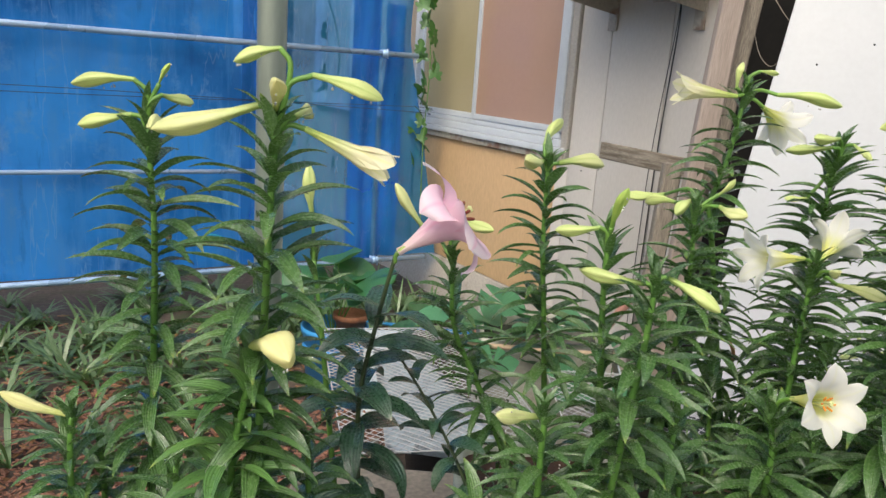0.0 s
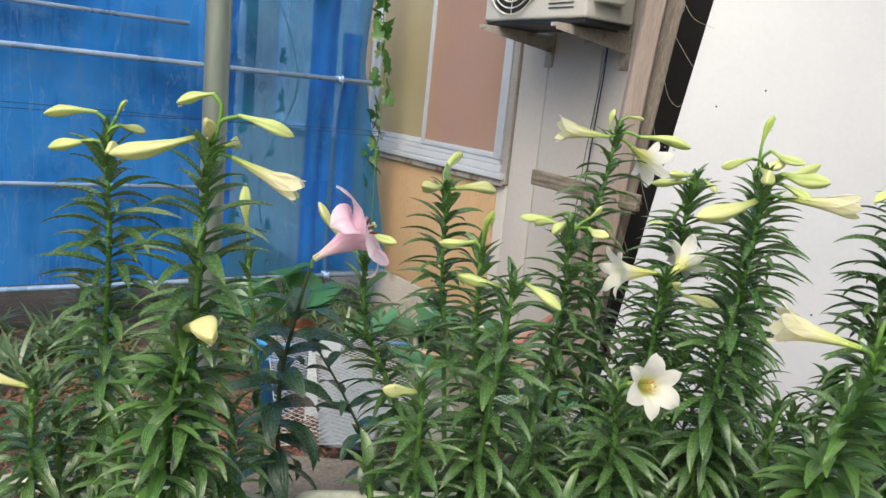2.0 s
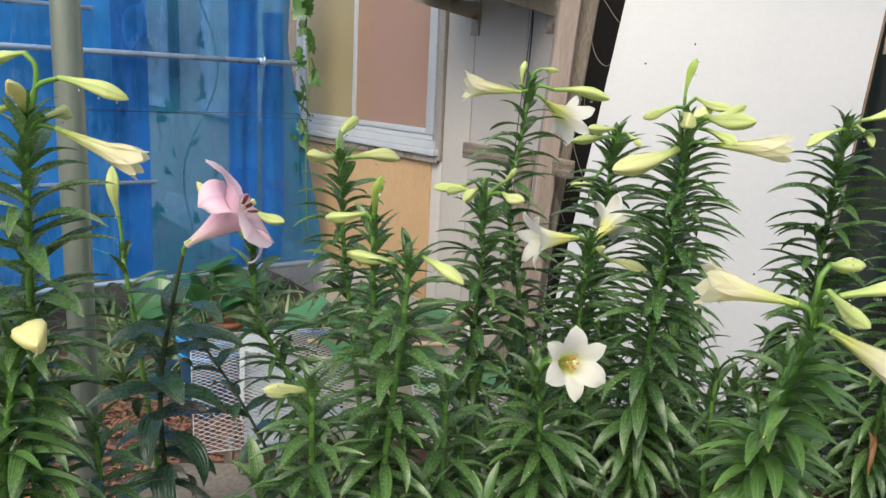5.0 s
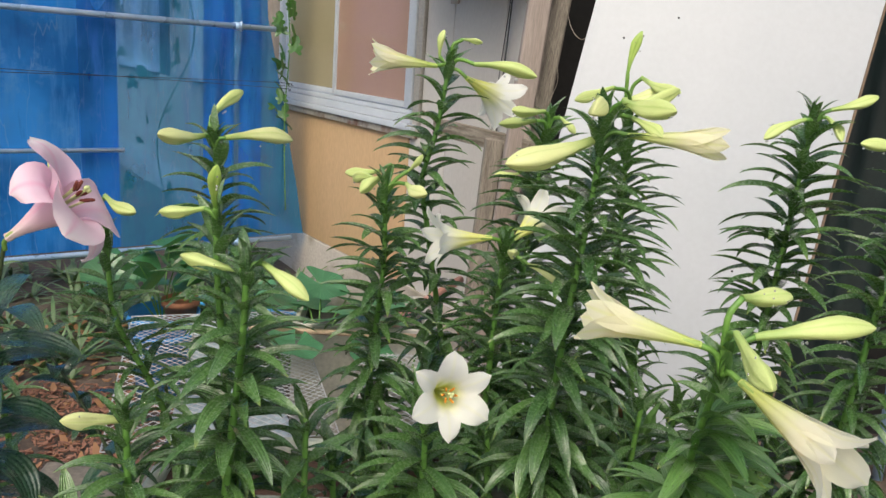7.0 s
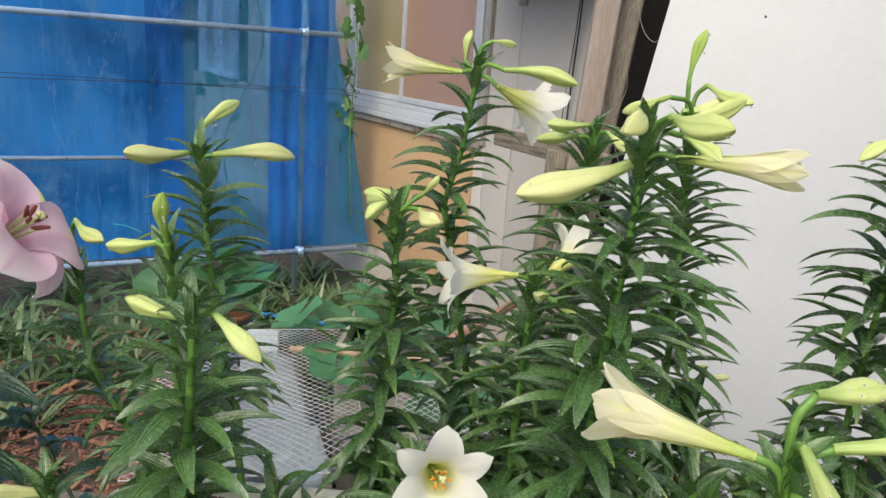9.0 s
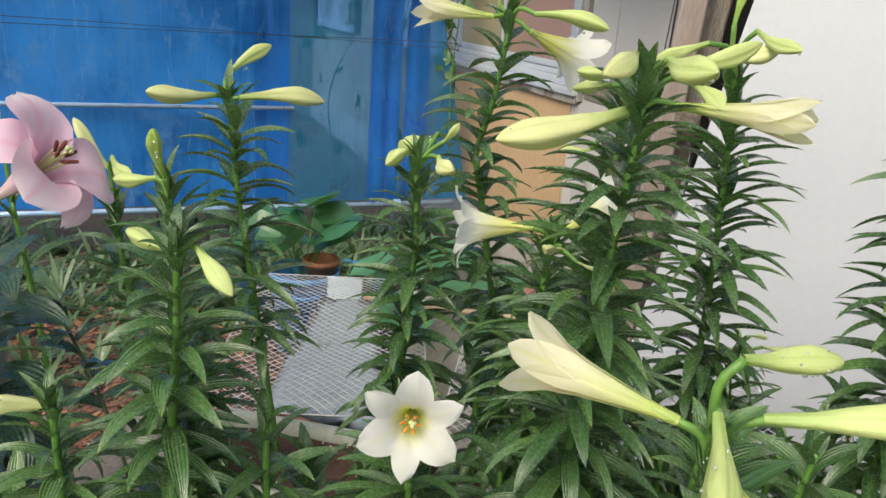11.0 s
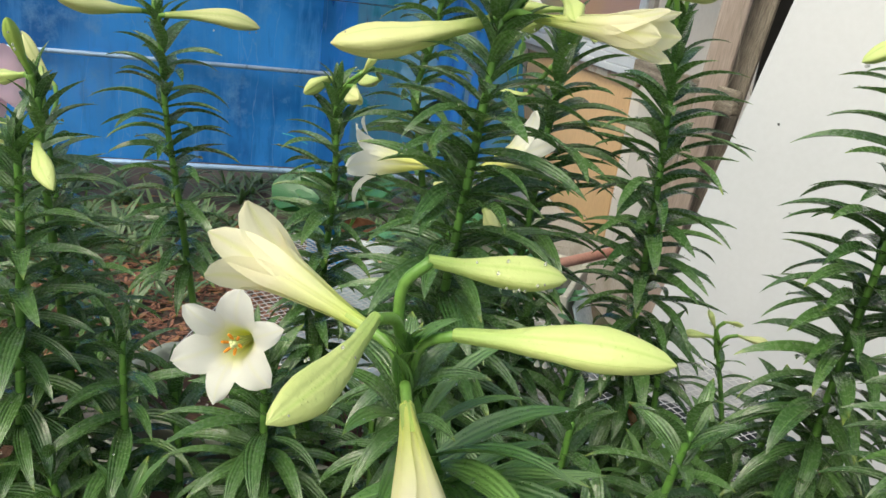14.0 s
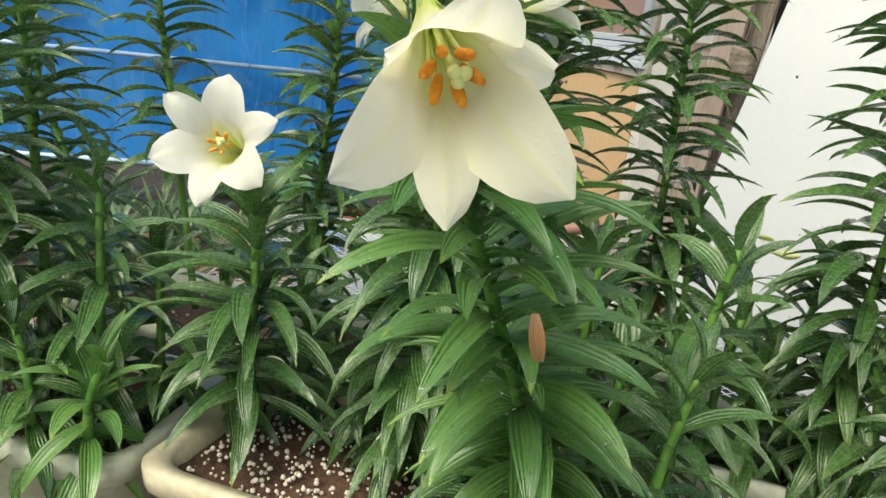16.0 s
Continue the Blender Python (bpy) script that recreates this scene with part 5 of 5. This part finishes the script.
flower(lily_p, (0.883, 0.821, 1.275), (0.945, 0.715, 1.237), openness=0.5, roll=30, wide=1.03, stamen=0.7, pollen=1.35, size=1.02, funnel=11.0, start=0.64, ends=(38, 72, 38, 84, 58, 84), short=(0.88, 1.0, 0.88, 1.04, 0.98, 1.04))
lily_q = lily("tall white lily with three green buds before the white board", [(1.236, 1.420, 1.501), (1.226, 1.420, 1.294), (1.215, 1.420, 1.083), (1.214, 1.420, 0.865), (1.214, 1.420, 0.800)], leaf=0.122, step=0.0033, wide=1.15)
bud(lily_q, (1.215, 1.405, 1.512), (1.144, 1.398, 1.474), tone=0.35)
bud(lily_q, (1.262, 1.420, 1.530), (1.345, 1.420, 1.558), tone=0.25)
bud(lily_q, (1.258, 1.420, 1.518), (1.265, 1.370, 1.481), tone=0.3)
lily_r = lily("tall white trumpet lily with green buds and dark leaves", [(1.329, 1.250, 1.460), (1.314, 1.250, 1.291), (1.299, 1.250, 1.103), (1.275, 1.250, 0.800)], leaf=0.105, step=0.0033)
bud(lily_r, (1.315, 1.250, 1.483), (1.223, 1.250, 1.490), tone=0.3)
bud(lily_r, (1.334, 1.250, 1.484), (1.412, 1.250, 1.510), tone=0.3)
lily_w = lily("small distant lily with slim green buds behind the mesh", [(1.103, 1.840, 0.925), (1.126, 1.840, 0.848), (1.141, 1.840, 0.789), (1.199, 1.840, 0.560)], leaf=0.08, step=0.01)
bud(lily_w, (1.093, 1.840, 0.963), (1.072, 1.840, 0.998), tone=0.3)
bud(lily_w, (1.102, 1.840, 0.981), (1.137, 1.840, 0.982), tone=0.3)
bud(lily_w, (1.129, 1.840, 0.962), (1.183, 1.840, 0.963), tone=0.5)
bud(lily_w, (1.092, 1.840, 0.948), (1.036, 1.840, 0.941), tone=0.4)
for turn, lift, size, down in ((165, 22, 0.066, 0.02), (192, 34, 0.056, 0.035), (18, 30, 0.060, 0.018), (52, 42, 0.064, 0.03), (100, 48, 0.062, 0.024), (345, 20, 0.050, 0.04)):
    part("bract", LEAVES[turn % 4], None, lily_p, m=Matrix.Translation(Vector((0.872, 0.842, 1.285 - down)) - lily_p.matrix_basis.translation) @ pose(0, 0, 0, 0, -lift, turn) @ Matrix.Diagonal((size, size * 2.1, size, 1)))
part("dry_leaf", LEAVES_DRY[0], None, lily_p, "withered orange-brown leaf", m=Matrix.Translation(Vector((0.957, 0.82, 1.137)) - lily_p.matrix_basis.translation) @ pose(0, 0, 0, 0, 60, 300) @ Matrix.Diagonal((0.032, 0.085, 0.032, 1)))


# ---- pink lily ----
pink = lily("pink lily with one large flower and broad dark leaves", [(-0.022, 1.205, 1.270), (-0.045, 1.208, 1.163), (-0.070, 1.215, 1.004), (-0.060, 1.215, 0.800)], leaf=0.125, step=0.0135, shapes=LEAVES_DARK, stem=M_STEM_DARK, thick=0.005, top_leaf=0.8, bare=0.09, bracts=0)
flower(pink, (-0.018, 1.203, 1.276), (0.064, 1.213, 1.332), openness=0.95, material=M_PINK, roll=20, size=1.42, length=0.16, wide=2.15, funnel=18.0, start=0.44, stamen=0.9, anther=M_ANTHER_DARK, ends=(225, 150, 235, 160, 225, 160), short=(0.95, 1, 0.95, 1, 0.95, 1))
thin = lily("thin dark lily shoot without flowers", [(-0.018, 1.300, 1.074), (0.047, 1.280, 0.984), (0.114, 1.250, 0.872), (0.148, 1.230, 0.794)], leaf=0.085, step=0.017, shapes=LEAVES_DARK, stem=M_STEM_DARK, thick=0.0035, top_leaf=0.7)


# ---- young shoots between the stems ----
def shoot(x, y, z, high, leaf=0.1, shapes=None):
    lily("young lily shoot with a rosette of green leaves", [(x + dice.uniform(-0.02, 0.02), y, z + high), (x, y, z + high * 0.5), (x, y, z)],
         leaf=leaf, step=0.0062 if high > 0.15 else 0.0048, top_leaf=0.7, low=-0.02, droop=14, wide=1.2, shapes=shapes, bracts=0)


for x, y, z, high in ((0.14, 1.02, 0.79, 0.16), (0.40, 1.02, 0.79, 0.13), (0.46, 1.15, 0.79, 0.2), 
        (0.52, 1.40, 0.78, 0.18), (0.62, 1.5, 0.78, 0.2), (0.88, 1.10, 0.8, 0.16), (0.98, 1.14, 0.8, 0.2), 
        (0.88, 1.46, 0.78, 0.22), (1.08, 1.44, 0.78, 0.18), (1.3, 1.36, 0.78, 0.22), (-0.45, 1.10, 0.79, 0.16), (-0.30, 1.0, 0.79, 0.2), (-0.12, 1.06, 0.79, 0.22),
        (0.70, 1.22, 0.8, 0.2), (0.60, 1.25, 0.8, 0.14), (1.42, 1.18, 0.78, 0.2)):
    shoot(x, y, z, high)
for x, y, z, high in ((0.47, 1.03, 0.79, 0.11), (0.53, 1.19, 0.79, 0.16), (0.42, 1.10, 0.79, 0.28),
        (0.93, 1.22, 0.8, 0.26), (1.03, 1.08, 0.8, 0.22), (0.82, 1.20, 0.8, 0.22),
        (1.02, 1.50, 0.78, 0.26), (1.03, 1.415, 0.78, 0.12), (1.13, 1.42, 0.78, 0.14), (0.92, 1.41, 0.78, 0.15), (1.04, 1.2, 0.8, 0.30), (0.80, 1.47, 0.78, 0.28), (1.16, 1.47, 0.78, 0.26), (1.36, 1.30, 0.78, 0.28), (1.25, 1.38, 0.78, 0.18)):
    shoot(x, y, z, high, 0.105, LEAVES_BRIGHT if high < 0.13 else None)


# ---- wire mesh over tubs, bucket, lotus ----
def wire_mesh(width, depth, cell, seed):
    bm = bmesh.new()
    g = random.Random(seed)
    n = int((width + depth) / cell)
    for sign in (1, -1):
        for i in range(n + 1):
            s = i * cell
            if sign > 0:
                a, b = (max(0.0, s - depth), min(s, depth)), (min(s, width), max(0.0, s - width))
            else:
                a, b = (max(0.0, width - s), max(0.0, s - width)), (min(width, width - s + depth), min(s, depth))
            if abs(a[0] - b[0]) < 0.01:
                continue
            pts = []
            for k in range(7):
                x, y = a[0] + (b[0] - a[0]) * k / 6, a[1] + (b[1] - a[1]) * k / 6
                pts.append((x, y, 0.02 * noise.noise((x * 3, y * 3, seed)) + 0.0012 * sign))
            tube(pts, 0.0014, 4, 8, bm, False)
    for pts in (((0, 0), (width, 0)), ((width, 0), (width, depth)), ((width, depth), (0, depth)), ((0, depth), (0, 0))):
        tube([(x, y, 0.02 * noise.noise((x * 3, y * 3, seed))) for x, y in pts], 0.002, 5, 3, bm, False)
    return bm


for k, (place, turn, tilt, w, d, text) in enumerate((
        ((-0.19, 1.95, 0.515), 14, 0, 0.62, 1.04, "bright wire mesh laid over a white sheet and tub"),
        ((0.46, 1.93, 0.522), 3, 3, 0.88, 0.66, "bright wire mesh laid over dark water tubs"))):
    ob = part("wire_mesh", wire_mesh(w, d, 0.032, k + 2.0), M_WIRE)
    ob.matrix_world = pose(*place, tilt, 0, turn)
    tagged(ob, text, "wire mesh", "wire meshes over tubs", "stuff")


def tub(label, x0, x1, y0, y1, height, material, water=0.06, wall=0.02):
    ob = empty("water_tub", ((x0 + x1) / 2, (y0 + y1) / 2, 0))
    tagged(ob, label, "tub", "water tubs")
    w, d = (x1 - x0) / 2, (y1 - y0) / 2
    for name, a in (("side", (-w, w, -d, -d + wall)), ("side", (-w, w, d - wall, d)), ("end", (-w, -w + wall, -d + wall + 0.001, d - wall - 0.001)), ("end", (w - wall, w, -d + wall + 0.001, d - wall - 0.001))):
        part(name, block(*a, -0.02, height, 0.005), material, ob)
    part("bottom", block(-w + wall + 0.001, w - wall - 0.001, -d + wall + 0.001, d - wall - 0.001, 0.0, 0.03, 0.002), material, ob)
    part("water", block(-w + wall + 0.002, w - wall - 0.002, -d + wall + 0.002, d - wall - 0.002, 0.2, height - water, 0), M_WATER, ob, "dark still water", smooth=False)
    return ob


M_WATER = surface("dark_water", (0.012, 0.018, 0.014), (0.03, 0.04, 0.03), 0.06, 4, 20, 0.02)
tub("dark water tub under the wire mesh", 0.80, 1.36, 1.97, 2.44, 0.49, M_TUB)
tub("pale plastic tub with lotus leaves", 0.19, 0.69, 2.74, 3.14, 0.60, M_TUB_PALE)
bend = []
for i in range(13):
    t = i / 12
    bend.append([(-0.09 - 0.15 * t + (0.40 - 0.18 * t) * j / 8, 2.16 + 0.90 * t, 0.415 + 0.006 * math.sin(j * 0.9 + 3 * t)) for j in range(9)])
sheet_bm = sheet(bend)
bmesh.ops.solidify(sheet_bm, geom=sheet_bm.faces[:], thickness=-0.02)
tagged(part("foam_sheet", sheet_bm, M_FOAM), "wet pale blue-white foam sheet lying under the mesh", "foam sheet")
lid2 = part("foam_sheet", block(-0.15, 0.15, -0.1, 0.1, -0.006, 0.006, 0.003), M_FOAM)
lid2.matrix_world = pose(1.02, 2.2, 0.440, 0, 0, 22)
tagged(lid2, "pale blue foam sheet floating in the dark tub", "foam sheet")
lean_bm = block(-0.008, 0.0, -0.11, 0.11, 0.0, 0.60, 0.003)
lean = part("foam_sheet", lean_bm, M_FOAM)
lean.matrix_world = pose(0.915, 2.88, 0.0, 0, -20, 0)
tagged(lean, "pale blue foam sheet leaning on the lotus tub", "foam sheet")
for x in (-0.12, 0.30):
    tagged(part("mesh_prop", block(x - 0.012, x + 0.012, 2.07, 2.095, 0.0, 0.500, 0.002), M_WOOD_GREY), "grey wooden stick propping up the wire mesh", "stick", "mesh props")

basin = empty("basin", (0.06, 2.60, 0.0))
tagged(basin, "round dark plastic tub under the foam sheet", "basin")
part("shell", lathe([(0.0, 0.0), (0.10, 0.0), (0.125, 0.365), (0.134, 0.367), (0.134, 0.385), (0.121, 0.385), (0.10, 0.02), (0.0, 0.02)], 36), M_TUB, basin)
side_foam = part("foam_sheet", block(-0.075, 0.075, -0.009, 0.009, 0.0, 0.44, 0.003), M_FOAM)
side_foam.matrix_world = pose(-0.225, 3.27, -0.03, -4, 0, 6)
tagged(side_foam, "pale blue foam sheet standing beside the blue bucket", "foam sheet")
bucket = empty("bucket", (-0.455, 3.40, -0.045))
tagged(bucket, "blue plastic bucket holding a round-leaved plant", "bucket")
part("shell", lathe([(0.0, 0.0), (0.115, 0.0), (0.147, 0.40), (0.155, 0.402), (0.157, 0.428), (0.149, 0.43), (0.143, 0.40), (0.14, 0.36), (0.0, 0.36)], 40), M_BUCKET, bucket)
part("rim_band", lathe([(0.142, 0.33), (0.147, 0.332), (0.148, 0.345), (0.143, 0.348)], 40), M_BUCKET, bucket)
pot = empty("terracotta_pot", (-0.385, 3.42, 0.285))
tagged(pot, "small terracotta pot inside the blue bucket", "flower pot")
part("shell", lathe([(0.0, 0.02), (0.05, 0.02), (0.075, 0.13), (0.083, 0.13), (0.083, 0.155), (0.074, 0.155), (0.07, 0.13), (0.0, 0.13)], 28), M_TERRA, pot)


def round_leaf(size, seed, cup=0.25):
    """A round lotus-like leaf with a notch and a wavy edge."""
    bm = bmesh.new()
    layer = bm.loops.layers.uv.verify()
    rings, sides = 5, 28
    grid = []
    for i in range(rings + 1):
        r = size * i / rings
        row = []
        for j in range(sides + 1):
            a = radians(10 + 340 * j / sides)
            q = r * (1 + 0.05 * math.sin(5 * a + seed))
            row.append(bm.verts.new((q * math.cos(a), q * math.sin(a), cup * r * r / size + 0.05 * size * (i / rings) ** 2 * math.sin(4 * a + seed))))
        grid.append(row)
    for i in range(rings):
        for j in range(sides):
            f = bm.faces.new((grid[i][j], grid[i + 1][j], grid[i + 1][j + 1], grid[i][j + 1]))
            for loop in f.loops:
                loop[layer].uv = ((math.atan2(loop.vert.co.y, loop.vert.co.x) * 1.6) % 1.0, 0.4)
    bmesh.ops.remove_doubles(bm, verts=bm.verts[:], dist=1e-6)
    return bm


ROUND = [stored("round_leaf", round_leaf(1.0, k, 0.22 if k % 2 else -0.15), M_BROAD) for k in range(4)]


PADS = [stored("lotus_pad", round_leaf(1.0, k + 7, 0.10), M_LOTUS) for k in range(4)]


def leafy(name, label, place, leaves, seed, spread, height, size, pool=None, tilt=35):
    """A clump of long-stalked round leaves."""
    g = random.Random(seed)
    ob = empty(name, place)
    tagged(ob, label, "plant")
    for k in range(leaves):
        a = 2 * math.pi * (k + g.uniform(-0.3, 0.3)) / leaves
        end = Vector((spread * math.cos(a) * g.uniform(0.4, 1), spread * math.sin(a) * g.uniform(0.4, 1), height * g.uniform(0.6, 1.1)))
        part("stalk", tube([(0.01 * math.cos(a), 0.01 * math.sin(a), 0), end * 0.5 + Vector((0, 0, 0.1 * height)), end], 0.003, 6, 8), M_STEM, ob)
        m = Matrix.Translation(end) @ pose(0, 0, 0, g.uniform(-tilt, tilt), g.uniform(-tilt, tilt), g.uniform(0, 360)) @ Matrix.Scale(size * g.uniform(0.75, 1.2), 4)
        part("leaf", (pool or ROUND)[g.randrange(4)], None, ob, m=m)
    return ob


leafy("leopard_plant", "round-leaved green plant growing in the blue bucket", (-0.465, 3.42, 0.315), 12, 3, 0.22, 0.30, 0.115)
leafy("lotus", "lotus with broad green leaves in a pale tub", (0.28, 2.80, 0.50), 15, 5, 0.30, 0.17, 0.085, PADS, 22)
leafy("lotus", "low lotus leaves in the dark water tub", (0.60, 2.62, 0.40), 8, 9, 0.24, 0.16, 0.082, PADS, 22)
leafy("leopard_plant", "broad green leaves growing by the house footing", (0.05, 3.6, 0.0), 14, 12, 0.4, 0.36, 0.085)
red_pipe = part("red_pipe", tube([(0.58, 2.51, 0.735), (0.68, 2.76, 0.715), (0.82, 3.14, 0.68)], 0.017, 14, 8), M_PIPE_PINK)
tagged(red_pipe, "faded red plastic pipe lying across the tubs", "pipe")
tagged(part("bamboo_cane", tube([(0.06, 2.64, 0.612), (0.68, 2.63, 0.616)], 0.010, 10, 6), M_CARD), "dry tan bamboo cane on the tub's edge", "cane")
tagged(part("hose", tube([(-0.9, 4.6, 0.03), (-0.3, 4.3, 0.10), (0.1, 3.9, 0.22), (0.35, 3.6, 0.3), (0.5, 3.4, 0.02)], 0.011, 10, 30), M_BUCKET), "thin blue garden hose on the ground", "hose")

timber = part("timber", block(-0.14, 0.14, -0.05, 0.05, 0.0, 0.09, 0.006), M_MULCH)
timber.matrix_world = pose(0.33, 3.36, 0.345, 0, -3, 8)
tagged(timber, "short red-brown timber lying on stones behind the lotus", "timber")
for k, (x, y, w, h) in enumerate(((0.24, 3.36, 0.09, 0.17), (0.42, 3.37, 0.08, 0.175))):
    bm = block(-w, w, -0.08, 0.08, -0.02, h, 0.03)
    bm2 = part("stone", bm, M_SLAB, m=pose(x, y, 0, 0, 0, 20 * k))
    tagged(bm2, "weathered grey stone block under the timber", "stone", "stones by the footing")
    top = part("stone", block(-w * 0.9, w * 0.9, -0.07, 0.07, h - 0.002, 0.352, 0.03), M_SLAB, m=pose(x, y, 0, 0, 0, 8 + 15 * k))
    tagged(top, "weathered grey stone block under the timber", "stone", "stones by the footing")

# ---- ground cover ----
def tuft_bed(count, x0, x1, y0, y1, low, high, seed, keep=lambda x, y: True):
    g = random.Random(seed)
    verts, faces, uvs = [], [], []
    done = 0
    while done < count:
        x, y = g.uniform(x0, x1), g.uniform(y0, y1)
        if not keep(x, y):
            continue
        done += 1
        for _ in range(g.randrange(9, 16)):
            a, size, bend = g.uniform(0, 6.283), g.uniform(low, high), g.uniform(0.5, 1.5)
            up, wide = g.uniform(0.7, 1.35), g.uniform(0.007, 0.014)
            px, pz, s = 0.0, 0.0, up
            start = len(verts)
            for i in range(7):
                t = i / 6
                w = wide * (0.5 + t) if t < 0.4 else wide * 0.9 * (1 - ((t - 0.4) / 0.6) ** 2) + 0.0006
                for q in (-1, 1):
                    verts.append((x + px * math.cos(a) - q * w * math.sin(a), y + px * math.sin(a) + q * w * math.cos(a), pz - 0.01))
                s -= bend / 6
                px, pz = px + size / 6 * math.cos(s), pz + size / 6 * math.sin(s)
            for i in range(6):
                k = start + 2 * i
                faces.append((k, k + 1, k + 3, k + 2))
                uvs.extend(((0.1, i / 6), (0.9, i / 6), (0.9, (i + 1) / 6), (0.1, (i + 1) / 6)))
    data = bpy.data.meshes.new("tufts")
    data.from_pydata(verts, [], faces)
    layer = data.uv_layers.new()
    for loop, uv in zip(layer.data, uvs):
        loop.uv = uv
    data.materials.append(M_STRAP)
    return data


def past_tubs(x, y):
    return not (-0.6 < x < 1.4 and y < 3.3) and not (-0.98 < x < -0.45 and 2.5 < y < 3.3) and y < 4.9 + 0.637 * (x + 0.468) and x * 0.843 + y * 0.537 < 2.65 and (y > 4.2 + 0.6 * x or noise.noise((x * 2.3, y * 2.3, 7)) > 0.02)


tagged(part("strap_leaf_bed", tuft_bed(90, -3.2, 0.9, 2.6, 5.0, 0.14, 0.36, 31, past_tubs), None), "bed of strappy green ground plants by the film", "ground plants", kind="stuff")


def by_film(x, y):
    s = x * 0.537 - y * 0.843 + 4.458
    return -0.7 < s < 0.5 and abs(s) > 0.05 and x * 0.843 + y * 0.537 < 2.6 and noise.noise((x * 1.6, y * 1.6, 3)) > -0.12


tagged(part("strap_leaf_bed", tuft_bed(150, -3.4, 0.3, 2.6, 5.6, 0.10, 0.26, 37, by_film), None), "strappy green plants along the foot of the film", "ground plants", kind="stuff")
tagged(part("low_weeds", tuft_bed(90, -2.4, 0.0, 1.7, 4.6, 0.04, 0.10, 33, past_tubs), None), "low weeds on the damp soil", "weeds", kind="stuff")


def litter(count, x0, x1, y0, y1, seed, low, high):
    g = random.Random(seed)
    verts, faces = [], []
    for _ in range(count):
        x, y, a, s = g.uniform(x0, x1), g.uniform(y0, y1), g.uniform(0, 6.28), g.uniform(low, high)
        z, t = 0.035 * noise.noise((x * 1.3, (y - 3) * 1.3, 2.0)) + g.uniform(0.008, 0.035), g.uniform(-0.4, 0.4)
        k = len(verts)
        c, d = math.cos(a), math.sin(a)
        for u, v in ((-1, -0.25), (0, -0.38), (1, -0.1), (1, 0.12), (0, 0.36), (-1, 0.25)):
            for h in (0, 0.004):
                verts.append((x + s * (u * c - v * d), y + s * (u * d + v * c), z + s * t * u + h))
        faces.append((k + 1, k + 3, k + 5, k + 7, k + 9, k + 11))
        faces.append((k + 10, k + 8, k + 6, k + 4, k + 2, k))
        for i in range(6):
            p, q = k + 2 * i, k + 2 * ((i + 1) % 6)
            faces.append((p, q, q + 1, p + 1))
    data = bpy.data.meshes.new("litter")
    data.from_pydata(verts, [], faces)
    return data


for name, count, box, sizes, m, text in (
        ("bark_mulch", 5600, (-1.7, -0.1, 1.9, 3.4), (0.006, 0.019), M_MULCH, "red-brown bark mulch on the soil by the post"),
        ("dry_leaves", 620, (-2.4, -0.3, 1.8, 4.2), (0.015, 0.045), M_LEAF_DRY, "fallen orange-brown leaves on the soil")):
    data = litter(count, *box, 41, *sizes)
    data.materials.append(m)
    tagged(part(name, data, None), text, "mulch" if "mulch" in name else "fallen leaves", kind="stuff")
